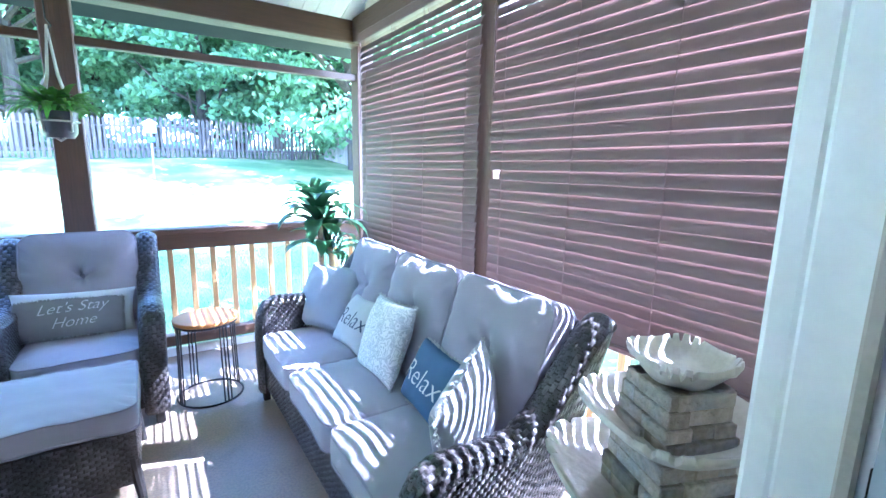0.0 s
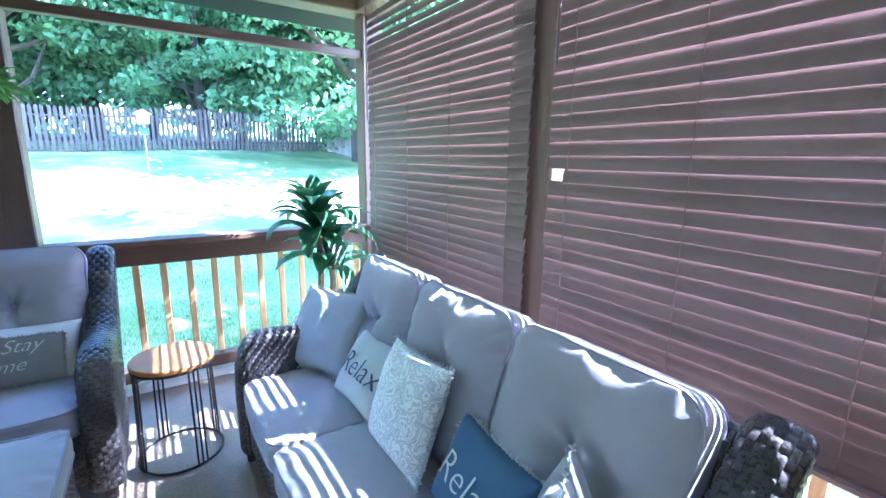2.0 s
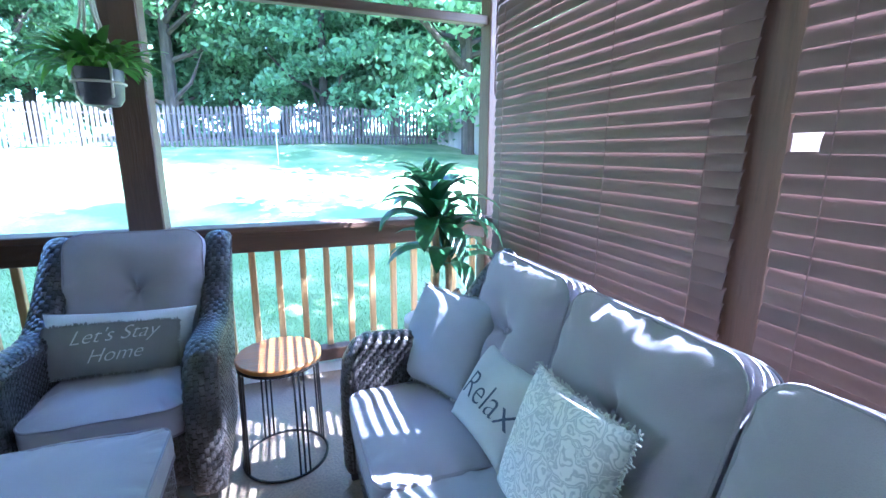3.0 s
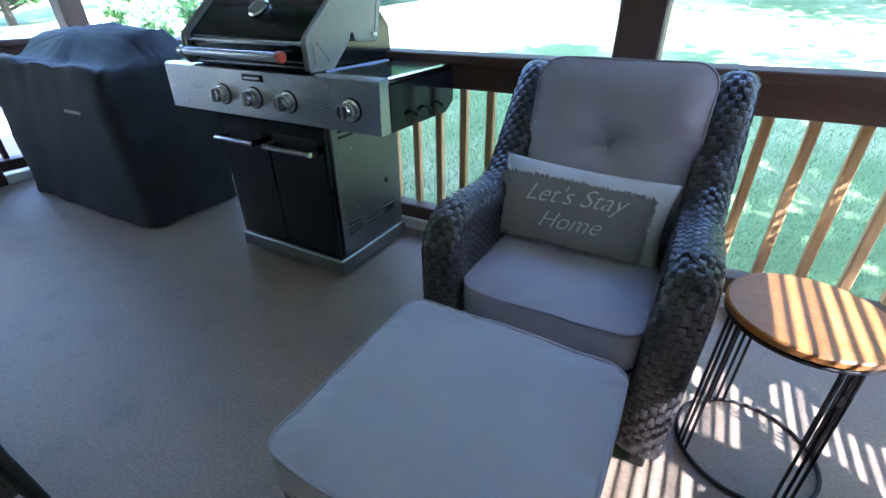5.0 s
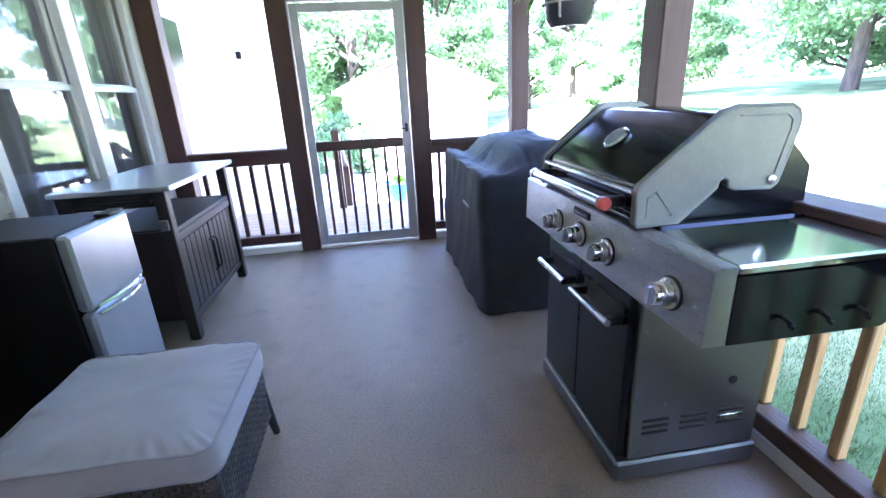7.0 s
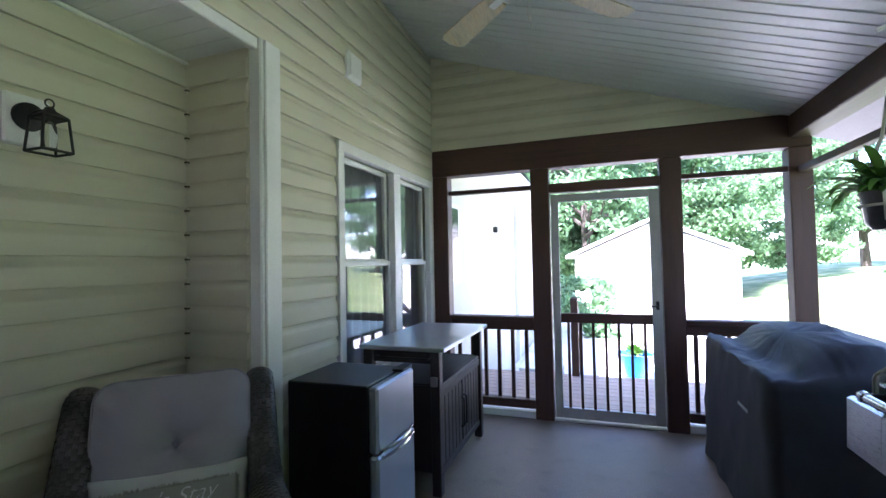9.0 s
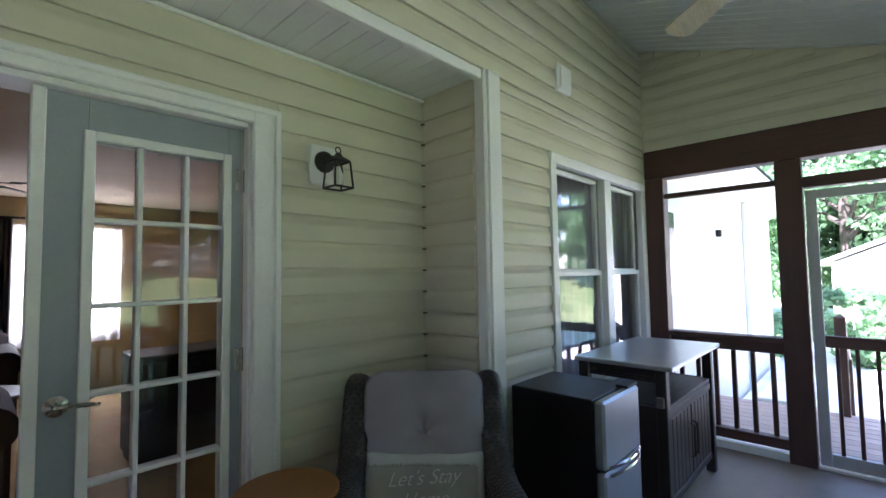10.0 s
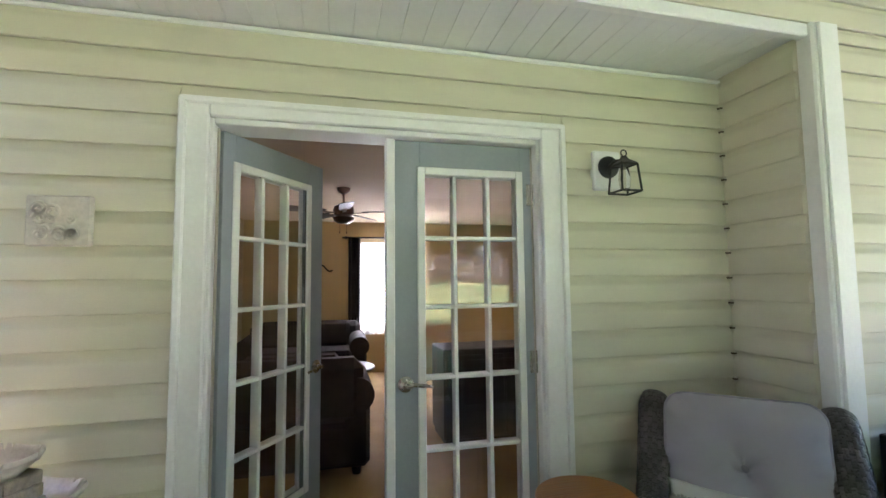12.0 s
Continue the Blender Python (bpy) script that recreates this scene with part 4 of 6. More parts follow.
lid = part("lid", Shape().prism(lidp, 0, -1.905, -1.238), BLACK_ENAMEL, g, "glossy black hood")
capp = [(2.852, 0.905), (2.846, 0.915), (2.846, 1.005), (2.852, 1.02), (3.075, 1.203), (3.105, 1.214), (3.272, 1.210), (3.296, 1.196), (3.306, 1.17), (3.304, 1.145), (3.268, 1.0), (3.252, 0.986), (3.135, 0.992), (3.118, 1.0), (3.115, 1.02), (3.100, 1.028), (3.084, 1.018), (3.080, 0.998), (2.972, 0.905)]
inset = [(3.12, 1.19), (3.262, 1.187), (3.280, 1.172), (3.28, 1.145), (3.25, 1.012)]
foot = [(2.875, 0.93), (2.875, 0.985), (2.90, 1.0), (2.955, 0.93)]
for x0, x1 in ((-1.237, -1.208), (-1.935, -1.906)):
    near_end = x1 > -1.5
    cp = part("lid_end", Shape().prism(capp, 0, x0, x1), LID_CAP, lid, "cast grey lid end")
    xs = x1 if near_end else x0
    part("lid_end_rib", Shape().tube([(xs, y, z) for y, z in inset], 0.0035, 6), LID_CAP, cp)
    part("lid_end_rib", Shape().tube([(xs, y, z) for y, z in foot], 0.003, 6, True), LID_CAP, cp)
    part("lid_edge", Shape().tube([(xs - (0.004 if near_end else -0.004), y, z) for y, z in capp], 0.006, 8, True), LID_CAP, cp)
    part("pivot_bolt", Shape().lathe([(0, 0), (0.013, 0), (0.013, 0.006), (0, 0.008)], (xs, 3.245, 1.01), 14, pose(0, 0, 0, 0, 90 if near_end else -90)), CHROME, cp)
part("lid_lip", Shape().box((-1.90, 2.845, 0.99), (-1.242, 2.868, 1.006), 0.004), CHROME, lid)
for z in (0.912, 0.93):
    part("lid_slot", Shape().box((-1.89, 2.861, z), (-1.25, 2.867, z + 0.006), 0.002), CHROME, lid)
part("lid_handle", Shape().tube([(-1.872, 2.795, 0.957), (-1.302, 2.795, 0.957)], 0.0165, 16), CHROME, lid, "polished tube handle")
RED = material("red_handle_end", (0.45, 0.05, 0.02), 0.35, var=0.1)
for x in (-1.86, -1.31):
    part("handle_mount", Shape().box((x - 0.014, 2.80, 0.94), (x + 0.014, 2.868, 0.974), 0.005), BLACK, lid)
    part("handle_end", Shape().lathe([(0, -0.012), (0.02, -0.012), (0.021, 0.01), (0.016, 0.014), (0, 0.014)], (x + (0.012 if x > -1.5 else -0.012), 2.795, 0.957), 16, pose(0, 0, 0, 0, 90 if x > -1.5 else -90)), RED if x > -1.5 else CHROME, lid, "red end cap" if x > -1.5 else "")
nm = pose(-1.573, 2.978, 1.107, 39)
th = part("thermometer", Shape().lathe([(0, 0.0), (0.045, 0.0), (0.048, 0.009), (0.042, 0.016), (0.037, 0.012), (0, 0.012)], (0, 0, 0), 28, nm), CHROME, lid, "round lid thermometer")
part("dial", Shape().lathe([(0, 0.0122), (0.035, 0.0122), (0.035, 0.0135), (0, 0.0135)], (0, 0, 0), 28, nm), LID_CAP, th)
for y0, z0 in ((2.925, 0.19), (3.06, 0.19), (3.195, 0.19), (2.925, 0.635)):
    for i in range(3):
        part("vent_slot", Shape().box((-1.194, y0, z0 + i * 0.024), (-1.1865, y0 + 0.095, z0 + 0.011 + i * 0.024), 0.002), BLACK, g)
part("side_label", Shape().box((-1.192, 3.205, 0.205), (-1.1855, 3.27, 0.225), 0.001), CHROME, g)
part("port_hole", Shape().lathe([(0, 0), (0.014, 0), (0.014, 0.003), (0, 0.003)], (-1.19, 3.23, 0.36), 14, pose(0, 0, 0, 0, 90)), BLACK, g)
for y in (2.905, 3.0, 3.32):
    for z in (0.12, 0.30, 0.58):
        part("rivet", Shape().lathe([(0, 0), (0.004, 0), (0.003, 0.002), (0, 0.003)], (-1.19, y, z), 8, pose(0, 0, 0, 0, 90)), CHROME, g)
for x in (-1.79, -1.235):
    for y in (2.88, 3.31):
        part("caster", Shape().tube([(x - 0.012, y, 0.013), (x + 0.012, y, 0.013)], 0.013, 12), BLACK, g)


# ---- covered smoker ----
def cover_sheet():
    s = Shape()
    X0, X1, Y0, Y1 = -3.83, -2.44, 2.68, 3.32
    cx, cy = (X0 + X1) / 2, (Y0 + Y1) / 2
    ol = rounded_outline(1, 1, 0.09, 6)
    ol2 = []
    for i, p in enumerate(ol):
        q = ol[(i + 1) % len(ol)]
        m = max(1, int(math.dist(p, q) * 1.0 / 0.012))
        ol2 += [(p[0] + (q[0] - p[0]) * k / m, p[1] + (q[1] - p[1]) * k / m) for k in range(m)]
    n = len(ol2)
    vs = []
    levels = [0.012, 0.05, 0.12, 0.2, 0.3, 0.4, 0.5, 0.6, 0.68, 0.75, 0.80, 0.835]
    for z in levels:
        for i, (a, b) in enumerate(ol2):
            f = 1.0 - 0.05 * (z / 0.83) ** 2
            ang = math.atan2(b, a)
            X, Y = a * (X1 - X0), b * (Y1 - Y0)
            fold = noise.noise(Vector((X * 2.2 + z * 0.9, Y * 2.2, z * 0.8))) * 0.06 * (1.1 - z) + noise.noise(Vector((X * 6 - z * 4.5, Y * 6, z * 3 + 4))) * 0.036 + noise.noise(Vector((X * 13 + z * 7, Y * 13, z * 8))) * 0.007
            x, y = a * (X1 - X0) * f * 1.0, b * (Y1 - Y0) * f
            vs.append((cx + x * (1 + fold * 0.6), cy + y * (1 + fold * 1.6), z))
    tops = (0.97, 0.93, 0.86, 0.76, 0.62, 0.45, 0.25, 0.08)
    for f in tops:
        for a, b in ol2:
            x, y = a * (X1 - X0) * f * 0.95, b * (Y1 - Y0) * f * 0.95
            hump = 0.16 * (1 / (1 + math.exp(-(y + 0.08) / 0.05))) * min(1, (1 - f) / 0.25) * (0.75 + 0.25 * math.cos(x * 2.2))
            dip = -0.03 * math.exp(-((y + 0.16) / 0.06) ** 2) * min(1, (1 - f) / 0.1)
            z = 0.85 + hump + dip + noise.noise(Vector((x * 5, y * 6, 2))) * 0.032 + abs(noise.noise(Vector((x * 9 + y * 6, y * 13, 7)))) * 0.022
            vs.append((cx + x, cy + y, z))
    rows = len(levels) + len(tops)
    fs = [(k * n + i, k * n + (i + 1) % n, (k + 1) * n + (i + 1) % n, (k + 1) * n + i) for k in range(rows - 1) for i in range(n)]
    fs.append(tuple((rows - 1) * n + i for i in range(n)))
    return s.add(vs, fs)


cv = thing("grill_cover", "charcoal cloth cover draped over a second grill", "grill cover")
part("cloth", cover_sheet(), COVER, cv, smooth=70)
LABEL_GREY = material("pale_grey_print", (0.4, 0.4, 0.4), 0.6, var=0.1)
part("printed_mark", Shape().box((-2.86, 2.672, 0.628), (-2.70, 2.676, 0.645), 0.001), LABEL_GREY, cv)

# ---- small fridge ----
FRIDGE_STEEL = material("pale_fridge_steel", (0.4, 0.425, 0.46), 0.32, 0.7, var=0.03, scale=2, fine=120, bump=0, rvar=0.03, stretch=(6, 6, 0.3))
fr = thing("mini_fridge", "small black fridge with two stainless doors beside the cart", "fridge")
part("body", Shape().box((-2.29, 0.50, 0.025), (-1.862, 0.945, 0.858), 0.006), FRIDGE_BLACK, fr)
for z0, z1 in ((0.03, 0.535), (0.545, 0.855)):
    d = part("door", Shape().box((-2.288, 0.948, z0), (-1.864, 1.0, z1), 0.012), FRIDGE_STEEL, fr, "brushed stainless door")
    hz = z1 - 0.012 if z1 < 0.6 else z0 + 0.012
    pts = [(-2.25 + 0.35 * t, 1.003 + 0.026 * math.sin(math.pi * t), hz) for t in np.linspace(0, 1, 12)]
    part("handle", Shape().tube(pts, 0.009, 8), CHROME, d)
part("hinge_cover", Shape().box((-2.28, 0.93, 0.859), (-2.16, 0.995, 0.872), 0.004), BLACK, fr)
for x in (-2.26, -1.89):
    for y in (0.54, 0.90):
        part("foot", Shape().lathe([(0, 0), (0.018, 0), (0.018, 0.026), (0, 0.026)], (x, y, 0), 12), BLACK, fr)

# ---- prep cart ----
ct = thing("prep_cart", "dark slatted prep cart with a pale metal top", "kitchen cart")
part("worktop", Shape().box((-3.645, 0.50, 0.882), (-2.56, 1.085, 0.910), 0.005), material("pale_steel_worktop", (0.62, 0.64, 0.68), 0.3, 0.8, var=0.03, scale=2, fine=60, bump=0, rvar=0.03), ct, "pale brushed metal worktop")
for x in (-3.60, -2.62):
    for y in (0.545, 1.01):
        part("leg", Shape().box((x - 0.03, y - 0.03, 0.0), (x + 0.03, y + 0.03, 0.88), 0.005), ESPRESSO["z"], ct)
part("side_rail", Shape().box((-2.64, 0.58, 0.80), (-2.605, 0.98, 0.878), 0.004), ESPRESSO["y"], ct)
part("side_panel", Shape().box((-2.632, 0.58, 0.14), (-2.612, 0.98, 0.66), 0.003), ESPRESSO["z"], ct)
part("side_panel", Shape().box((-3.61, 0.58, 0.14), (-3.59, 0.98, 0.66), 0.003), ESPRESSO["z"], ct)
part("back_panel", Shape().box((-3.57, 0.525, 0.14), (-2.65, 0.545, 0.66), 0.003), ESPRESSO["x"], ct)
part("shelf", Shape().box((-3.57, 0.55, 0.635), (-2.65, 1.025, 0.662), 0.004), ESPRESSO["x"], ct)
part("front_rail", Shape().box((-3.57, 0.995, 0.585), (-2.65, 1.03, 0.634), 0.004), ESPRESSO["x"], ct)
part("bottom_rail", Shape().box((-3.57, 0.99, 0.10), (-2.65, 1.025, 0.145), 0.004), ESPRESSO["x"], ct)
part("floor_panel", Shape().box((-3.57, 0.55, 0.11), (-2.65, 0.985, 0.13), 0.003), ESPRESSO["x"], ct)
for x0 in (-3.565, -3.105):
    dr = part("door", Shape().box((x0, 0.998, 0.15), (x0 + 0.452, 1.010, 0.58), 0.002), ESPRESSO["z"], ct)
    for k in range(6):
        part("plank", Shape().box((x0 + 0.004 + k * 0.0745, 1.008, 0.152), (x0 + 0.074 + k * 0.0745, 1.022, 0.578), 0.004), ESPRESSO["z"], dr)
    hx = x0 + 0.425 if x0 < -3.3 else x0 + 0.028
    part("pull", Shape().tube([(hx, 1.022, 0.26), (hx, 1.045, 0.27), (hx, 1.045, 0.46), (hx, 1.022, 0.47)], 0.006, 8), BLACK, dr)
part("towel_bar", Shape().tube([(-2.60, 0.62, 0.84), (-2.55, 0.62, 0.84), (-2.55, 0.98, 0.84), (-2.60, 0.98, 0.84)], 0.008, 8), BLACK, ct)
part("bottle_opener", Shape().box((-2.588, 0.985, 0.67), (-2.57, 1.03, 0.73), 0.005), STEEL, ct)


# ================= smaller things on the porch =================
def pillow_front(x, z, w, h, T):
    fx, fz = abs(2 * x / w), abs(2 * z / h)
    return T * max(0.0, 1 - fx ** 2.6) ** 0.55 * max(0.0, 1 - fz ** 2.6) ** 0.55


def pinch(x, z, w, h):
    return x * (1 - 0.07 * (1 - (2 * z / h) ** 2)), z * (1 - 0.08 * (1 - (2 * x / w) ** 2))


def pillow(name, label, w, h, T, mat, at, seed=0, edge=None):
    """A filled cushion standing on its lower edge's middle; front towards -y."""
    th = thing(name, label, "pillow", "loose pillows", at)
    s, n = Shape(), 22
    off = Vector((seed * 7.3, seed * 3.1, 0))
    for side in (-1, 1):
        def fn(u, v, side=side):
            x, z = (u - 0.5) * w, (v - 0.5) * h
            X, Z = pinch(x, z, w, h)
            y = side * pillow_front(x, z, w, h, T)
            wob = noise.noise(Vector((x * 9, z * 9, side)) + off) * 0.008 + noise.noise(Vector((x * 25, z * 25, side)) + off) * 0.003
            e = min(1, 8 * min(0.5 - abs(u - 0.5), 0.5 - abs(v - 0.5)))
            return Vector((X, y + wob * e * 1.0, Z + h * 0.46))
        s.grid(fn, n, n, flip=side > 0)
    bm = bmesh.new()
    me = bpy.data.meshes.new("pillow_case")
    me.from_pydata(s.v, [], s.f)
    bm.from_mesh(me)
    bmesh.ops.remove_doubles(bm, verts=bm.verts, dist=0.0008)
    bmesh.ops.recalc_face_normals(bm, faces=bm.faces)
    bm.to_mesh(me)
    bm.free()
    me.shade_smooth()
    case = part("pillow_case", me, mat, th)
    if edge:
        k, es = 60, Shape()
        rnd = random.Random(seed + 40)
        for i in range(k * 4):
            t = (i % k) / k - 0.5
            x, z = ((t * w, -h / 2), (w / 2, t * h), (-t * w, h / 2), (-w / 2, -t * h))[i // k]
            X, Z = pinch(x, z, w, h)
            ox, oz = ((0, -1), (1, 0), (0, 1), (-1, 0))[i // k]
            L = rnd.uniform(0.005, 0.011)
            a, b = Vector((X, rnd.uniform(-0.004, 0.004), Z + h * 0.46)), Vector((X + ox * L + rnd.uniform(-0.006, 0.006), rnd.uniform(-0.01, 0.01), Z + oz * L + h * 0.46 + rnd.uniform(-0.006, 0.006)))
            es.tube([a, b], [0.0035, 0.002], 4)
        part("fringe", es, edge, th)
    return th


def lettering(th, text, size, w, h, T, mat, x=0.0, z=0.0, shear=0.25, turn=0.0):
    """Writing laid on a pillow's front."""
    cu = bpy.data.curves.new("lettering", "FONT")
    cu.body, cu.size, cu.shear, cu.align_x, cu.align_y, cu.extrude, cu.offset = text, size, shear, "CENTER", "CENTER", 0.0006, -0.014 * size
    tmp = bpy.data.objects.new("lettering_source", cu)
    me = bpy.data.meshes.new_from_object(tmp)
    bpy.data.objects.remove(tmp)
    for v in me.vertices:
        px, pz = v.co.x * math.cos(turn) - v.co.y * math.sin(turn) + x, v.co.x * math.sin(turn) + v.co.y * math.cos(turn) + z
        v.co = Vector((px, -pillow_front(px, pz, w, h, T) - 0.0085 - v.co.z, pz + h * 0.46))
    ob = part("lettering", me, mat, th)
    return ob


def patterned(name, a, b, scale):
    m = material(name, a, 0.9, var=0.05, fine=300, bump=0.15, sheen=0.2)
    n, l = m.node_tree.nodes, m.node_tree.links
    tc, vo, nz = n.new("ShaderNodeTexCoord"), n.new("ShaderNodeTexVoronoi"), n.new("ShaderNodeTexNoise")
    vo.feature = "DISTANCE_TO_EDGE"
    vo.inputs["Scale"].default_value = scale
    nz.inputs["Scale"].default_value = scale * 1.3
    add = n.new("ShaderNodeVectorMath")
    add.operation = "MULTIPLY_ADD"
    add.inputs[1].default_value = (0.09, 0.09, 0.09)
    l.new(tc.outputs["Object"], nz.inputs["Vector"])
    l.new(nz.outputs["Color"], add.inputs[0])
    l.new(tc.outputs["Object"], add.inputs[2])
    l.new(add.outputs[0], vo.inputs["Vector"])
    wv = n.new("ShaderNodeMath")
    wv.operation = "SINE"
    ml = n.new("ShaderNodeMath")
    ml.operation = "MULTIPLY"
    ml.inputs[1].default_value = 34
    l.new(vo.outputs["Distance"], ml.inputs[0])
    l.new(ml.outputs[0], wv.inputs[0])
    st = n.new("ShaderNodeMapRange")
    st.inputs["From Min"].default_value, st.inputs["From Max"].default_value = 0.0, 0.95
    l.new(wv.outputs[0], st.inputs["Value"])
    mx = n.new("ShaderNodeMix")
    mx.data_type = "RGBA"
    mx.inputs["A"].default_value, mx.inputs["B"].default_value = (*a, 1), (*b, 1)
    l.new(st.outputs[0], mx.inputs["Factor"])
    l.new(mx.outputs["Result"], n["Principled BSDF"].inputs["Base Color"])
    return m


PALE_LINEN = material("pale_linen", (0.55, 0.55, 0.54), 0.92, var=0.05, scale=6, fine=500, bump=0.25, sheen=0.2)
GREY_LINEN = material("grey_linen", (0.33, 0.34, 0.38), 0.92, var=0.06, scale=6, fine=500, bump=0.25, sheen=0.2)
SLATE_LINEN = material("dark_grey_canvas", (0.255, 0.25, 0.25), 0.95, var=0.1, scale=8, fine=420, bump=0.3)
FLAX = material("flax_canvas", (0.38, 0.37, 0.34), 0.95, var=0.1, scale=8, fine=420, bump=0.3)
BLUE_LINEN = material("blue_canvas", (0.085, 0.15, 0.27), 0.9, var=0.06, scale=6, fine=420, bump=0.25)
DAMASK = patterned("white_grey_damask", (0.8, 0.8, 0.8), (0.5, 0.52, 0.55), 15)
INK_DARK = material("navy_ink", (0.06, 0.08, 0.12), 0.8, var=0.1)
INK_PALE = material("white_ink", (0.72, 0.72, 0.72), 0.8, var=0.05)

SEAT = 0.452
pillow("throw_pillow", "plain grey square pillow against the far sofa arm", 0.46, 0.40, 0.075, GREY_LINEN, pose(0.95, 2.31, SEAT + 0.004, -34, -4, -67), 1, PALE_LINEN)
p = pillow("throw_pillow", "pale pillow with dark script leaning on the sofa", 0.37, 0.28, 0.055, PALE_LINEN, pose(0.985, 1.954, SEAT + 0.008, -35, -4.5, -90.5), 2)
lettering(p, "Relax", 0.125, 0.37, 0.28, 0.055, INK_DARK, 0.03, 0.0)
pillow("throw_pillow", "white and grey damask pillow leaning on the sofa", 0.395, 0.365, 0.07, DAMASK, pose(0.985, 1.608, SEAT - 0.012, -22, -4.5, -92.5), 3, PALE_LINEN)
p = pillow("throw_pillow", "blue pillow with white script leaning on the sofa", 0.36, 0.27, 0.055, BLUE_LINEN, pose(1.005, 1.235, SEAT - 0.02, -27, 0, -96), 4, PALE_LINEN)
lettering(p, "Relax", 0.12, 0.36, 0.27, 0.055, INK_PALE, 0.0, 0.0)
pillow("throw_pillow", "grey pillow with a frayed pale edge by the near arm", 0.41, 0.345, 0.08, GREY_LINEN, pose(1.015, 0.905, SEAT - 0.022, 3, 13, -148), 5, PALE_LINEN)


def home_pillow(label, at, panel_mat):
    w, h, T = 0.54, 0.268, 0.065
    th = pillow("lumbar_pillow", label, w, h, T, PALE_LINEN, at, 8)
    s = Shape()
    x0, x1, z0, z1 = -0.25, 0.205, -0.122, 0.07

    def fn(u, v):
        x, z = x0 + (x1 - x0) * u, z0 + (z1 - z0) * v
        return Vector((x, -pillow_front(x, z, w, h, T) - 0.0075, z + h * 0.46))
    s.grid(fn, 18, 10)
    pn = part("panel", s, panel_mat, th, "grey canvas panel with script")
    rnd, es = random.Random(3), Shape()
    for i in range(900):
        e = i % 4
        t = rnd.random()
        u, v = ((t, 0), (1, t), (t, 1), (0, t))[e]
        a = fn(u, v)
        o = Vector(((0, 0, -1), (1, 0, 0), (0, 0, 1), (-1, 0, 0))[e]) * rnd.uniform(0.001, 0.009) + Vector((rnd.uniform(-0.006, 0.006), -rnd.uniform(0, 0.005), rnd.uniform(-0.005, 0.005)))
        es.tube([a, a + o], [0.0022, 0.0014], 4)
    part("fringe", es, panel_mat, pn)
    lettering(th, "Let's Stay", 0.078, w, h, T, INK_PALE, -0.015, 0.026, 0.45, 0.06)
    lettering(th, "Home", 0.074, w, h, T, INK_PALE, -0.01, -0.052, 0.45, 0.06)
    return th


home_pillow("lumbar pillow with a dark grey lettered panel on the armchair", pose(-0.185, 2.825, SEAT - 0.006, -28, 3, 2), SLATE_LINEN)
home_pillow("lumbar pillow with a flax lettered panel on the corner armchair", pose(-1.195, 0.535, SEAT - 0.004, -26, 2, 137), FLAX)

# ---- stone fountain ----
fo = thing("fountain", "stacked-stone tiered fountain with cast shell bowls", "fountain", at=pose(1.112, 0.315, 0, 0, 0, -22))
rnd = random.Random(12)
part("column_core", Shape().box((-0.055, -0.055, 0.0), (0.055, 0.055, 0.92), 0.01), STONE, fo)
z = 0.0
while z < 0.92:
    h = min(rnd.uniform(0.026, 0.046), 0.938 - z)
    half = 0.072 + 0.10 * (0.94 - z) if z > 0.45 else 0.122
    for k in range(4):
        a = -half
        while a < half - 0.02:
            L = min(rnd.uniform(0.06, 0.16), half - a)
            o = rnd.uniform(-0.006, 0.008)
            m = pose(0, 0, 0, 0, 0, 90 * k)
            s = Shape().box((a + 0.0015, half - 0.05, z + 0.0006), (a + L - 0.0008, half + o, z + h - 0.0006), 0.003, m)
            part("stone", s, STONE, fo, smooth=0)
            a += L
    z += h


def shell_bowl(parent, cx, cy, cz, R, turn):
    """A squarish cast bowl whose corners carry three deep flutes each."""
    s, n = Shape(), 240
    D = 0.037 + 0.18 * R
    rings = [(0.25, -D), (0.62, -D), (0.78, -0.66 * D), (0.92, -0.24 * D), (0.995, -0.01), (1.0, -0.004), (0.985, 0.004), (0.95, 0.003), (0.9, -0.14 * D), (0.8, -0.5 * D), (0.66, -0.7 * D), (0.4, -0.76 * D), (0.1, -0.76 * D)]
    vs = []
    for f, dz in rings:
        for i in range(n):
            a = 2 * math.pi * i / n
            q = (abs(math.cos(a)) ** 3.4 + abs(math.sin(a)) ** 3.4) ** (-1 / 3.4)
            d = abs((math.degrees(a) % 90) - 45)
            mask = min(1.0, max(0.0, (21 - d) / 6))
            cut = mask * max(0.0, math.cos(radians(d) * 30 + math.pi)) ** 0.7
            rise = (0.006 + 0.035 * R) * min(1.0, max(0.0, (q - 1.0) / 0.2)) * (1 if f > 0.6 else 0)
            r = R * f * q * (1 - (0.085 if f > 0.9 else 0.05 if f > 0.75 else 0) * cut)
            z = cz + dz + rise - (0.018 * cut if f > 0.85 else 0)
            wob = 1 + 0.012 * math.sin(a * 5 + R * 40)
            vs.append((cx + r * wob * math.cos(a + turn), cy + r * wob * math.sin(a + turn), z))
    fs = [(k * n + i, k * n + (i + 1) % n, (k + 1) * n + (i + 1) % n, (k + 1) * n + i) for k in range(len(rings) - 1) for i in range(n)]
    fs += [tuple(range(n))[::-1], tuple((len(rings) - 1) * n + i for i in range(n))]
    s.add(vs, fs)
    return part("bowl", s, SHELL, parent, "glossy cast shell bowl", smooth=60)


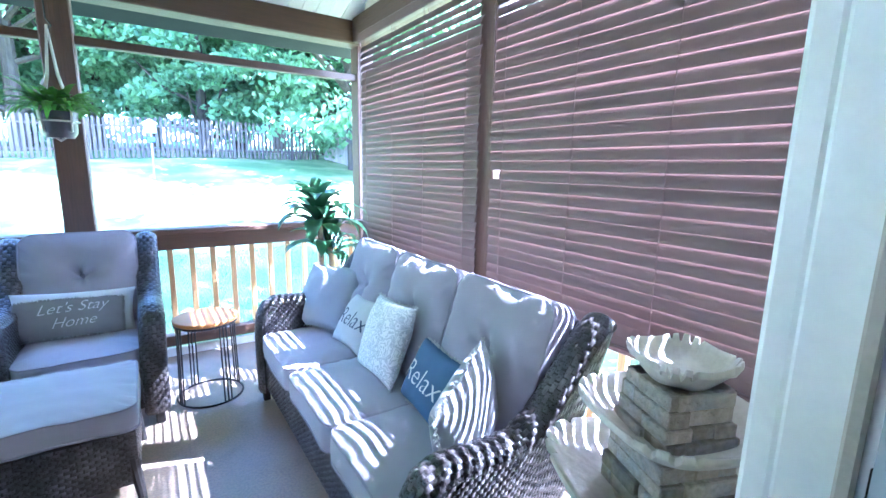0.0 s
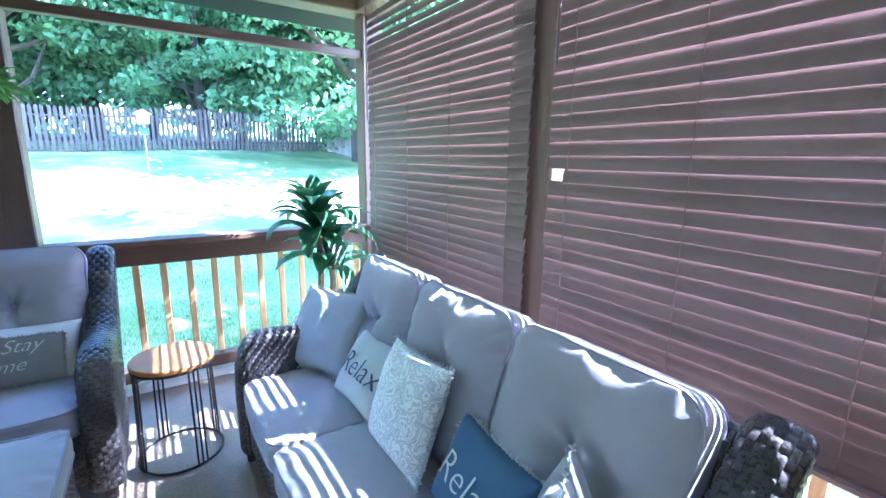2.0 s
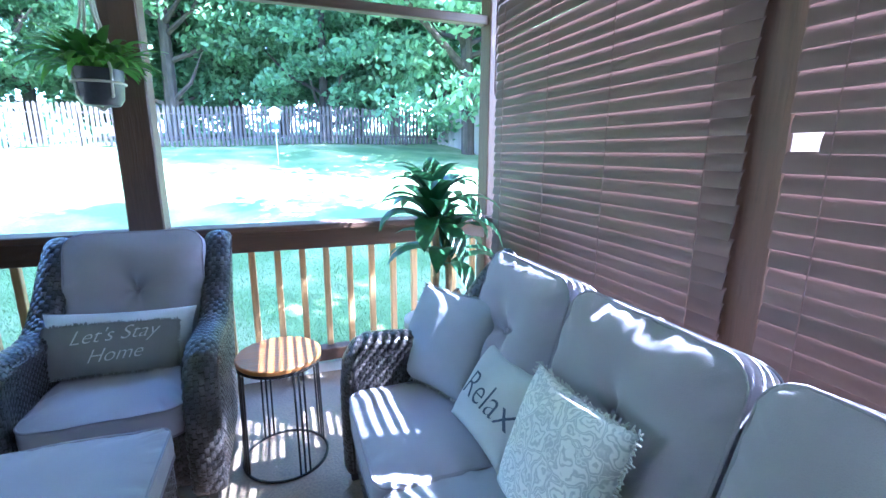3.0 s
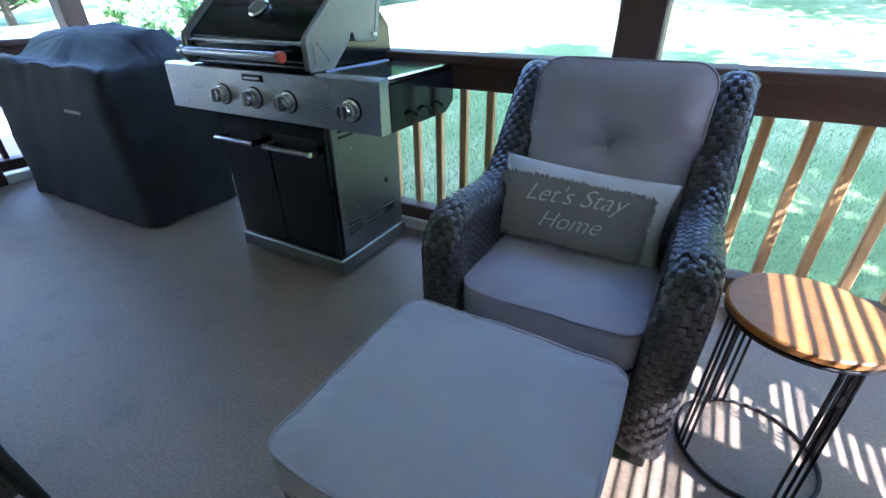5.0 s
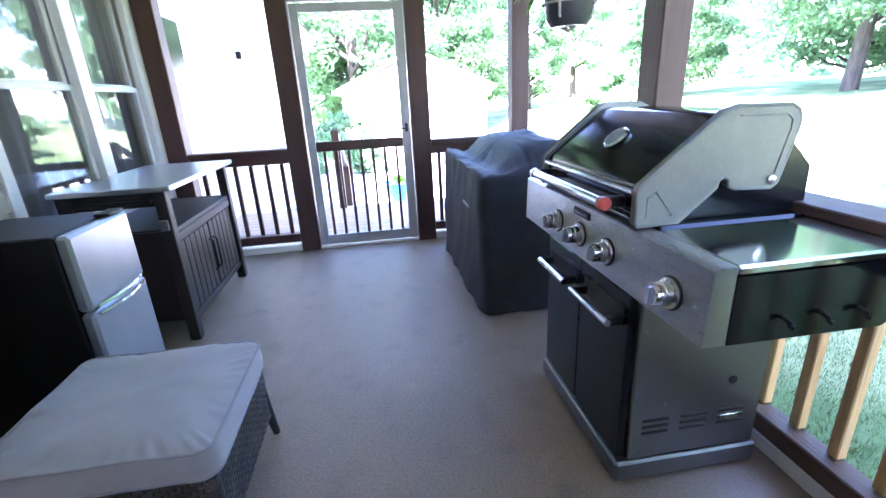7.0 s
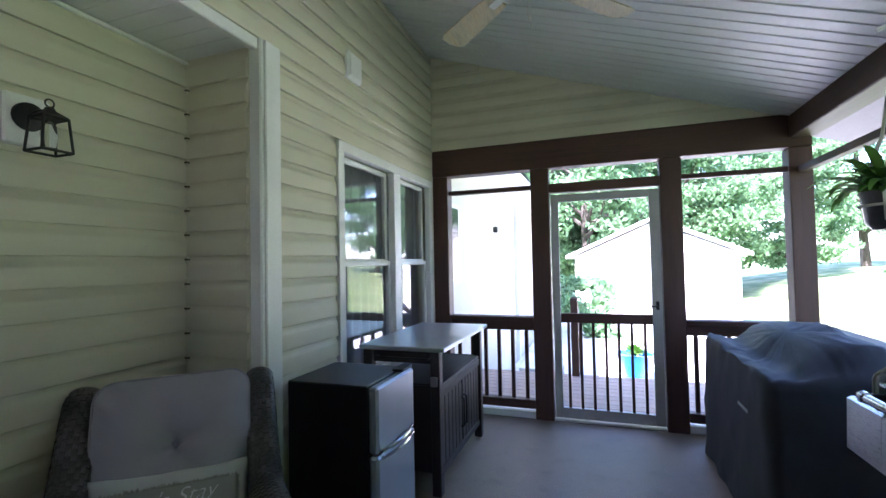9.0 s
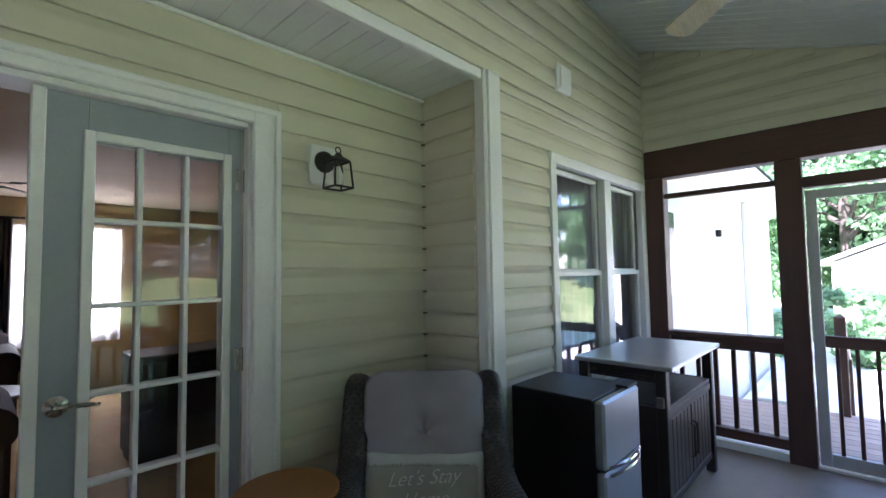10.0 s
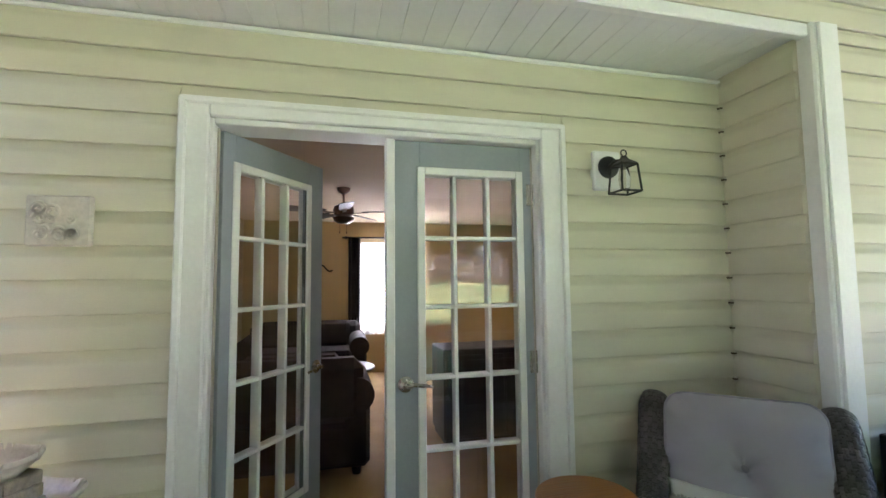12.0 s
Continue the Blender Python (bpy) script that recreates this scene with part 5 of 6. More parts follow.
shell_bowl(fo, 0, 0, 0.990, 0.098, 0.0)
shell_bowl(fo, 0, 0, 0.862, 0.182, 0.0)
shell_bowl(fo, 0, 0, 0.70, 0.245, 0.0)
shell_bowl(fo, 0, 0, 0.44, 0.26, 0.0)
shell_bowl(fo, 0, 0, 0.13, 0.27, 0.0)


# ---- plants ----
def blade_leaf(s, base, yaw, L, w, rise, droop, rnd):
    """One long arching leaf."""
    k, vs = 7, []
    d = Vector((math.cos(yaw), math.sin(yaw), 0))
    side = Vector((-d.y, d.x, 0))
    p, ang = Vector(base), rise
    for i in range(k + 1):
        t = i / k
        ww = w * (0.35 + 1.3 * t) * (1 - t ** 3) if t < 0.5 else w * math.sin(math.pi * (0.5 + 0.5 * (t - 0.5) / 0.5)) ** 0.8 if t < 1 else 0.002
        ww = max(ww, 0.002)
        up = Vector((0, 0, 1)) * math.cos(ang) - d * math.sin(ang)
        for o, hgt in ((-1, 0.22), (0, 0), (1, 0.22)):
            vs.append(p + side * (o * ww) + up * (hgt * ww))
        p = p + (d * math.cos(ang) + Vector((0, 0, 1)) * math.sin(ang)) * (L / k)
        ang -= droop / k * (0.6 + 0.8 * t)
    s.add(vs, [(i * 3 + j, i * 3 + j + 1, i * 3 + j + 4, i * 3 + j + 3) for i in range(k) for j in range(2)])


pl = thing("potted_plant", "tall dracaena with drooping green leaves in a cream pot", "plant", at=pose(1.21, 2.93, 0))
part("pot", Shape().lathe([(0, 0.0), (0.12, 0.0), (0.13, 0.02), (0.165, 0.42), (0.178, 0.43), (0.178, 0.465), (0.165, 0.468), (0.155, 0.44), (0, 0.435)], n=36), POT_WHITE, pl, "cream glazed pot")
part("soil", Shape().lathe([(0, 0.436), (0.15, 0.438), (0.14, 0.448), (0, 0.452)], n=24), SOIL, pl)
rnd = random.Random(21)
for x, y, h, hd in ((-0.02, 0.02, 1.06, 34), (0.09, -0.03, 0.62, 0), (0.06, 0.05, 0.84, 16)):
    pts = [(x + 0.02 * math.sin(t * 3), y, 0.44 + (h - 0.44) * t) for t in np.linspace(0, 1, 6)]
    cane = part("cane", Shape().tube(pts, [0.02, 0.019, 0.018, 0.019, 0.018, 0.019], 10), STEM, pl)
    for i in range(hd):
        s = Shape()
        t = i / hd
        blade_leaf(s, (x + 0.02 * math.sin(3), y, h - 0.12 + 0.14 * t), i * 2.399, rnd.uniform(0.36, 0.46) * (1 - 0.3 * t), rnd.uniform(0.048, 0.062), radians(30 + 50 * t + rnd.uniform(-12, 12)), radians(rnd.uniform(110, 165)) * (1 - 0.25 * t), rnd)
        part("leaf", s, LEAF, cane, smooth=60)


def hanging_plant(label, x, y, z, top, n, pot_r, trail, hook):
    th = thing("hanging_plant", label, "plant", "hanging plants", pose(x, y, z))
    r = pot_r
    part("pot", Shape().lathe([(0, -0.085), (r * 0.7, -0.085), (r * 0.9, -0.06), (r, 0.03), (r * 1.02, 0.05), (r * 0.94, 0.05), (r * 0.9, 0.03), (0, 0.028)], n=30), POT_DARK, th, "dark slate pot")
    part("soil", Shape().lathe([(0, 0.028), (r * 0.89, 0.03), (r * 0.6, 0.045), (0, 0.05)], n=20), SOIL, th)
    for k in range(4):
        a = math.pi / 4 + k * math.pi / 2
        part("rope", Shape().tube([(0, 0, top - z), (math.cos(a) * r * 0.35, math.sin(a) * r * 0.35, (top - z) * 0.5), (math.cos(a) * r * 1.04, math.sin(a) * r * 1.04, 0.05), (math.cos(a) * r * 0.95, math.sin(a) * r * 0.95, -0.05), (0, 0, -0.1)], 0.0055, 6), ROPE, th)
    part("rope_ring", Shape().tube([(math.cos(a) * r * 1.03, math.sin(a) * r * 1.03, 0.0) for a in np.linspace(0, 2 * math.pi, 25)[:-1]], 0.005, 6, True), ROPE, th)
    part("hook", Shape().tube([(0, 0, top - z - 0.02), (0.02, 0, top - z), (0.0, 0, top - z + 0.03), (0, 0, hook - z)], 0.004, 6), BLACK, th)
    rnd = random.Random(int(x * 100))
    crown = Shape()
    for i in range(n):
        a = i * 2.399
        rr = r * 0.8 * math.sqrt(rnd.random())
        blade_leaf(crown, (math.cos(a) * rr, math.sin(a) * rr, 0.04), a + rnd.uniform(-0.4, 0.4), rnd.uniform(0.12, 0.24), rnd.uniform(0.012, 0.02), radians(rnd.uniform(25, 85)), radians(rnd.uniform(70, 130)) * trail, rnd)
    tagged(part("leaves", crown, FERN, th, "bright green arching leaves", smooth=60), kind="stuff")
    return th


hanging_plant("bright green plant in a dark pot hung by cotton rope", -0.165, 3.02, 1.58, 2.06, 170, 0.085, 1.0, 2.34)
hanging_plant("trailing green plant in a dark pot hung from a bracket", -2.0, 2.97, 1.60, 2.10, 120, 0.10, 1.15, 2.22)
br = thing("plant_bracket", "white metal plant bracket on the header beam", "bracket")
part("arm", Shape().tube([(-2.0, 3.378, 2.40), (-2.0, 3.30, 2.40), (-2.0, 2.95, 2.23), (-2.0, 2.93, 2.22)], 0.008, 8), WHITE, br)
part("brace", Shape().tube([(-2.0, 3.376, 2.35), (-2.0, 3.10, 2.30)], 0.006, 8), WHITE, br)
part("plate", Shape().box((-2.02, 3.370, 2.34), (-1.98, 3.381, 2.43), 0.003), WHITE, br)
br2 = thing("plant_bracket", "small white hook on the header beam", "bracket")
part("arm", Shape().tube([(-0.165, 3.379, 2.37), (-0.165, 3.10, 2.36), (-0.165, 3.02, 2.345)], 0.006, 8), WHITE, br2)

# ---- ceiling fan on the porch ----
FAN_BLADE = wood("pale_fan_blade", (0.66, 0.58, 0.40), (0.48, 0.38, 0.22), "x", 0.45)


def ceiling_fan(name, label, at, blade_mat, metal_mat, drop, turn, n, rad, light):
    f = thing(name, label, "ceiling fan", "", at)
    part("canopy", Shape().lathe([(0, 0.0), (0.07, 0.0), (0.065, -0.03), (0.03, -0.06), (0, -0.06)], n=24), metal_mat, f)
    part("downrod", Shape().tube([(0, 0, -0.05), (0, 0, -drop + 0.08)], 0.012, 10), metal_mat, f)
    part("motor", Shape().lathe([(0, 0.085), (0.06, 0.085), (0.10, 0.06), (0.11, 0.02), (0.10, -0.03), (0.06, -0.055), (0, -0.055)], (0, 0, -drop), 32), metal_mat, f)
    for k in range(n):
        a = turn + 360 * k / n
        m = pose(0, 0, -drop, 0, 0, a) @ pose(0, 0, 0, 11)
        ol = [(0.20, -0.05), (0.30, -0.062), (rad - 0.05, -0.072), (rad - 0.01, -0.055), (rad, 0.0), (rad - 0.01, 0.055), (rad - 0.05, 0.072), (0.30, 0.062), (0.20, 0.05)]
        s = Shape().prism(ol, 2, -0.004, 0.004)
        s.v = [tuple(m @ Vector(v)) for v in s.v]
        b = part("blade", s, blade_mat, f)
        part("blade_iron", Shape().box((0.09, -0.02, -0.012), (0.26, 0.02, -0.005), 0.003, m), metal_mat, b)
    if light:
        part("light_bowl", Shape().lathe([(0, -0.12), (0.06, -0.115), (0.10, -0.09), (0.115, -0.055), (0, -0.05)], (0, 0, -drop), 28), metal_mat, f)
    for dx in (-0.03, 0.04):
        part("pull_chain", Shape().tube([(dx, 0.02, -drop - 0.05), (dx, 0.02, -drop - 0.2)], 0.002, 5).lathe([(0, -0.225), (0.007, -0.22), (0.004, -0.2), (0, -0.2)], (dx, 0.02, -drop), 8), metal_mat, f)
    return f


ceiling_fan("ceiling_fan", "porch ceiling fan with pale wooden blades at rest", pose(-2.0, 1.70, ceil_z(1.70) + 0.003), FAN_BLADE, WHITE, 0.36, 228, 4, 0.68, False)

# ---- wall lantern, cast plaque, vent cover ----
ln = thing("wall_lantern", "small black cage lantern on a white siding block", "wall lamp")
part("mounting_block", Shape().box((-1.10, 0.002, 1.878), (-0.958, 0.042, 2.064), 0.008), WHITE, ln, "white mounting block")
part("back_plate", Shape().lathe([(0, 0), (0.052, 0), (0.05, 0.012), (0.03, 0.02), (0, 0.02)], (-1.03, 0.042, 1.985), 24, pose(0, 0, 0, -90)), BLACK, ln)
part("arm", Shape().tube([(-1.03, 0.06, 1.985), (-1.03, 0.10, 1.995), (-1.03, 0.15, 1.985)], 0.012, 8), BLACK, ln)
cx, cy, z0, z1, hw = -1.03, 0.16, 1.845, 1.965, 0.048
for sx in (-1, 1):
    for sy in (-1, 1):
        part("cage_post", Shape().tube([(cx + sx * hw, cy + sy * hw, z0), (cx + sx * hw * 0.8, cy + sy * hw * 0.8, z1)], 0.005, 6), BLACK, ln)
for zz, k in ((z0, 1.0), (z1, 0.8)):
    for a, b in (((-1, -1), (1, -1)), ((1, -1), (1, 1)), ((1, 1), (-1, 1)), ((-1, 1), (-1, -1))):
        part("cage_bar", Shape().tube([(cx + a[0] * hw * k, cy + a[1] * hw * k, zz), (cx + b[0] * hw * k, cy + b[1] * hw * k, zz)], 0.005, 6), BLACK, ln)
part("cap", Shape().lathe([(0, 0.035), (0.012, 0.034), (0.02, 0.02), (0.055, 0.0), (0.055, -0.006), (0, -0.006)], (cx, cy, z1 + 0.006), 4, pose(0, 0, 0, 0, 0, 45)), BLACK, ln)
part("ring", Shape().tube([(cx + 0.014 * math.cos(a), cy, z1 + 0.054 + 0.014 * math.sin(a)) for a in np.linspace(0, 2 * math.pi, 17)[:-1]], 0.003, 6, True), BLACK, ln)
part("lamp_glass", Shape().lathe([(0, 0.0), (0.02, 0.004), (0.026, 0.05), (0.02, 0.09), (0, 0.1)], (cx, cy, z0 + 0.01), 18), glass("clear_lamp_glass", (0.95, 0.95, 0.95), 0.05), ln)
pq = thing("wall_plaque", "white cast plaque with a scrolled relief", "wall decor")
part("tile", Shape().box((1.03, 0.018, 1.60), (1.226, 0.045, 1.778), 0.006), SHELL, pq)
rnd = random.Random(4)
for k in range(13):
    px, pz, r = 1.06 + 0.135 * rnd.random(), 1.63 + 0.12 * rnd.random(), rnd.uniform(0.012, 0.03)
    part("relief_scroll", Shape().tube([(px + r * (1 - i / 26) * math.cos(i * 0.5), 0.046, pz + r * (1 - i / 26) * math.sin(i * 0.5)) for i in range(20)], 0.006, 6), SHELL, pq)
vc = thing("vent_cover", "white box vent cover on the upper siding", "vent cover")
part("housing", Shape().box((-2.70, 0.432, 2.655), (-2.52, 0.475, 2.84), 0.012), WHITE, vc)
part("face_plate", Shape().box((-2.68, 0.472, 2.675), (-2.54, 0.482, 2.82), 0.006), WHITE, vc)


# ================= room behind the double door =================
ROOM_WALL = material("tan_room_paint", (0.5, 0.38, 0.21), 0.8, var=0.05, scale=2, fine=90, bump=0.05)
ROOM_CEIL = material("room_ceiling_paint", (0.5, 0.41, 0.28), 0.9, var=0.05, scale=2, fine=60, bump=0.1)
ROOM_CARPET = material("ochre_room_carpet", (0.36, 0.245, 0.115), 0.95, var=0.12, scale=3, fine=240, bump=0.4)
DARK_CLOTH = material("dark_brown_upholstery", (0.03, 0.024, 0.021), 0.9, var=0.2, scale=5, fine=200, bump=0.25)
BROWN_CLOTH = material("brown_upholstery", (0.075, 0.052, 0.042), 0.9, var=0.2, scale=5, fine=200, bump=0.25)
SHEER = material("white_sheer_curtain", (0.7, 0.7, 0.68), 0.9, var=0.05, scale=3, fine=200, bump=0.1, thin=0.6)
DRAPE = material("dark_drape", (0.05, 0.045, 0.045), 0.9, var=0.15, scale=4, fine=200, bump=0.2)
structure("floor_room", Shape().box((-3.2, -5.72, -0.12), (1.655, -0.165, 0.0), 0.002), ROOM_CARPET, "ochre carpet in the room")
structure("ceiling_room", Shape().box((-3.2, -5.72, 2.46), (1.655, -0.165, 2.5), 0.002), ROOM_CEIL)
ws = Shape().box((-3.3, -5.72, 0.0), (-3.2, -0.165, 2.46), 0.002).box((1.60, -5.72, 0.0), (1.655, -0.165, 2.46), 0.002)
for lo, hi in (((-3.2, -5.72, 0), (-1.25, -5.6, 2.46)), ((-0.20, -5.72, 0), (1.6, -5.6, 2.46)), ((-1.25, -5.72, 0), (-0.20, -5.6, 0.72)), ((-1.25, -5.72, 2.1), (-0.20, -5.6, 2.46))):
    ws.box(lo, hi, 0.002)
ws.box((-3.2, -0.175, 0), (DX0 - 0.02, -0.163, 2.46), 0.001).box((DX1 + 0.02, -0.175, 0), (1.6, -0.163, 2.46), 0.001)
structure("wall_room", ws, ROOM_WALL, "tan painted room walls")
# the closed space behind the twin window
bs = Shape()
bs.box((-5.19, -1.5, 0.0), (-1.9, -1.4, 2.46), 0.002).box((-5.19, -1.4, -0.12), (-1.9, 0.255, 0.0), 0.002).box((-5.19, -1.4, 2.46), (-1.905, 0.255, 2.52), 0.002)
bs.box((-5.19, -1.4, 0.0), (-5.1, 0.255, 2.46), 0.002).box((-2.02, -1.4, 0.0), (-1.905, 0.255, 2.46), 0.002)
structure("wall_window_room", bs, ROOM_WALL, "plain walls behind the twin window")
w2 = thing("window_2", "white gridded window behind sheer curtains", "window")
tagged(w2, kind="structure")
s = Shape().box((-1.25, -5.69, 0.72), (-1.2, -5.63, 2.1)).box((-0.25, -5.69, 0.72), (-0.2, -5.63, 2.1)).box((-1.2, -5.69, 0.72), (-0.25, -5.63, 0.77)).box((-1.2, -5.69, 2.05), (-0.25, -5.63, 2.1))
part("window_frame", s, WHITE, w2)
for k in range(1, 3):
    part("muntin", Shape().box((-1.2 + 0.95 * k / 3 - 0.01, -5.67, 0.77), (-1.2 + 0.95 * k / 3 + 0.01, -5.65, 2.05)), WHITE, w2)
for k in range(1, 4):
    part("muntin", Shape().box((-1.2, -5.672, 0.77 + 1.28 * k / 4 - 0.01), (-0.25, -5.648, 0.77 + 1.28 * k / 4 + 0.01)), WHITE, w2)
lamp = new("window_daylight", bpy.data.lights.new("window_daylight", "AREA"))
lamp.data.shape, lamp.data.size, lamp.data.size_y, lamp.data.energy = "RECTANGLE", 0.95, 1.28, 8.5
lamp.matrix_world = look((-0.725, -5.71, 1.41), (-0.725, -3, 1.3))
bd = Shape().box((-4, -8.05, -0.5), (3, -8.0, 4.5))
structure("backdrop_room_window", bd, glow("bright_daylight", (0.95, 1.0, 1.0), 0.55))


def curtain(name, label, x0, x1, z0, z1, y, mat, folds, amp):
    s = Shape().grid(lambda u, v: Vector((x0 + (x1 - x0) * u, y + amp * math.sin(u * folds * 2 * math.pi) * (0.6 + 0.4 * (1 - v)), z0 + (z1 - z0) * v)), folds * 8, 4)
    c = part(name, s, mat, None, label, smooth=80)
    return tagged(c, category="curtain")


curtain("window_curtain", "pale grey curtain inside the twin window", -4.0, -2.46, 0.66, 2.17, 0.30, material("pale_grey_curtain", (0.42, 0.42, 0.44), 0.9, var=0.06, scale=3, fine=200, bump=0.1, thin=0.3), 13, 0.02)
curtain("sheer_curtain", "white sheer curtain over the room window", -1.28, -0.18, 0.62, 2.12, -5.56, SHEER, 9, 0.018)
curtain("drape", "dark drape beside the room window", -0.19, 0.0, 0.05, 2.2, -5.55, DRAPE, 4, 0.03)
rod = thing("curtain_rod", "dark curtain rod over the room window", "curtain rod")
part("rod", Shape().tube([(-1.45, -5.54, 2.2), (0.1, -5.54, 2.2)], 0.014, 8), BLACK, rod)
part("wall_bracket", Shape().box((0.02, -5.6, 2.18), (0.05, -5.53, 2.22)), BLACK, rod)


def room_sofa(name, label, W, at, cloth):
    th = thing(name, label, "sofa", "room seats", at)
    part("base", Shape().box((-W / 2, -0.45, 0.06), (W / 2, 0.45, 0.40), 0.04), cloth, th)
    part("back", Shape().box((-W / 2 + 0.05, 0.22, 0.38), (W / 2 - 0.05, 0.47, 0.88), 0.09), cloth, th)
    for sx in (-1, 1):
        x = sx * (W / 2 - 0.1)
        part("arm", Shape().tube([(x, -0.47, 0.58), (x, 0.45, 0.60)], 0.135, 18).box((x - 0.1, -0.46, 0.08), (x + 0.1, 0.45, 0.58), 0.03), cloth, th)
        for y in (-0.38, 0.38):
            part("foot", Shape().lathe([(0, 0), (0.03, 0), (0.04, 0.06), (0, 0.06)], (x, y, 0), 12), BLACK, th)
    k = max(1, round((W - 0.4) / 0.65))
    for i in range(k):
        iw = (W - 0.4) / k
        x = -W / 2 + 0.2 + iw * (i + 0.5)
        part("seat_cushion", Shape().box((x - iw / 2 + 0.005, -0.46, 0.40), (x + iw / 2 - 0.005, 0.24, 0.53), 0.05), cloth, th)
        part("back_cushion", Shape().box((x - iw / 2 + 0.01, 0.06, 0.52), (x + iw / 2 - 0.01, 0.26, 0.92), 0.08, pose(0, 0, 0, -6)), cloth, th)
    return th


room_sofa("loveseat", "dark upholstered loveseat at the far room wall", 1.7, pose(0.62, -4.95, 0, 0, 0, 180), DARK_CLOTH)
room_sofa("room_sofa", "brown upholstered sofa with a rolled arm", 2.0, pose(0.93, -2.15, 0, 0, 0, 0), BROWN_CLOTH)
tb = thing("coffee_table", "dark wooden coffee table in the room", "coffee table", at=pose(0.15, -3.75, 0))
part("tabletop", Shape().lathe([(0, 0.43), (0.42, 0.43), (0.43, 0.44), (0.42, 0.455), (0, 0.455)], n=36), ESPRESSO["x"], tb)
for k in range(4):
    a = math.pi / 4 + k * math.pi / 2
    part("leg", Shape().tube([(0.34 * math.cos(a), 0.34 * math.sin(a), 0.43), (0.28 * math.cos(a), 0.28 * math.sin(a), 0.2), (0.36 * math.cos(a), 0.36 * math.sin(a), 0.0)], [0.03, 0.02, 0.025], 8), ESPRESSO["z"], tb)
ceiling_fan("room_fan", "dark bronze ceiling fan in the room", pose(0.12, -2.9, 2.459), ESPRESSO["x"], material("bronze", (0.12, 0.08, 0.06), 0.35, 0.9, var=0.1), 0.26, 20, 5, 0.62, True)
wd = thing("wall_sculpture", "small dark scrolled metal piece on the room wall", "wall decor")
part("scroll", Shape().tube([(0.75 - 0.5 * t, -5.592, 1.70 + 0.05 * math.sin(t * 12)) for t in np.linspace(0, 1, 24)], 0.012, 6), BLACK, wd)
part("medallion", Shape().lathe([(0, 0), (0.07, 0), (0.06, 0.02), (0, 0.03)], (0.5, -5.598, 1.70), 20, pose(0, 0, 0, -90)), BLACK, wd)
cb = thing("console_cabinet", "dark low console seen through the closed leaf", "cabinet")
part("body", Shape().box((-1.9, -2.6, 0.06), (-0.75, -2.1, 0.85), 0.01), ESPRESSO["x"], cb)
part("plinth", Shape().box((-1.88, -2.58, 0.0), (-0.77, -2.12, 0.06), 0.004), ESPRESSO["x"], cb)
for x0 in (-1.88, -1.32):
    part("door", Shape().box((x0, -2.1, 0.1), (x0 + 0.54, -2.085, 0.8), 0.005), ESPRESSO["z"], cb)


# ================= outside =================
def tree_meshes(seed, H, R, low, clumps, per, leaf):
    """Trunk with limbs, and a crown of separate leaves in uneven clumps."""
    rnd = np.random.RandomState(seed)
    r2 = random.Random(seed)
    tr = Shape()
    bend = [(0.12 * H * 0.1 * math.sin(t * 3 + seed), 0.1 * H * 0.1 * math.cos(t * 2 + seed), t * H * 0.8) for t in np.linspace(0, 1, 8)]
    tr.tube(bend, [H * 0.022 * (1 - 0.8 * t) + 0.02 for t in np.linspace(0, 1, 8)], 9)
    cs = []
    for i in range(clumps):
        a, u = r2.uniform(0, 2 * math.pi), r2.random()
        z = low + (H - low) * r2.random() ** 0.85
        prof = math.sin(math.pi * min(1, max(0.06, ((z - low) / (H - low)) * 0.86 + 0.12))) ** 0.6
        rr = R * prof * (0.45 + 0.6 * math.sqrt(u)) * r2.uniform(0.75, 1.12)
        cs.append((rr * math.cos(a), rr * math.sin(a), z))
    for i in range(0, clumps, max(1, clumps // 14)):
        c = cs[i]
        z0 = min(max(low * 0.8, c[2] - 0.35 * H * 0.5), H * 0.72)
        t = z0 / (H * 0.8)
        b = bend[min(7, int(t * 7))]
        tr.tube([(b[0], b[1], z0), ((b[0] + c[0]) * 0.55, (b[1] + c[1]) * 0.55, z0 + (c[2] - z0) * 0.35), c], [H * 0.009, H * 0.006, 0.012], 6)
    cen = np.repeat(np.array(cs), per, axis=0)
    n = len(cen)
    spread = R * 0.24
    d = rnd.normal(size=(n, 3))
    d /= np.linalg.norm(d, axis=1, keepdims=True)
    pos = cen + d * (spread * rnd.rand(n, 1) ** 0.5) * np.array([1.15, 1.15, 0.62])
    a = rnd.normal(size=(n, 3)) + d * 0.3
    a /= np.linalg.norm(a, axis=1, keepdims=True)
    b = np.cross(a, rnd.normal(size=(n, 3)))
    b /= np.linalg.norm(b, axis=1, keepdims=True)
    sz = leaf * (0.6 + 0.8 * rnd.rand(n, 1))
    q = np.stack([pos - a * sz, pos + b * sz * 0.55, pos + a * sz, pos - b * sz * 0.55], axis=1).reshape(-1, 3)
    me = bpy.data.meshes.new("crown")
    me.from_pydata(q.tolist(), [], np.arange(n * 4).reshape(-1, 4).tolist())
    me.materials.append(TREE_LEAF)
    return tr, me


def tree(label, meshes, at):
    t = thing("tree", label, "tree", "trees behind the lawn", at)
    part("trunk", meshes[0], BARK, t)
    part("crown", meshes[1], None, t, "many small green leaves")
    return t


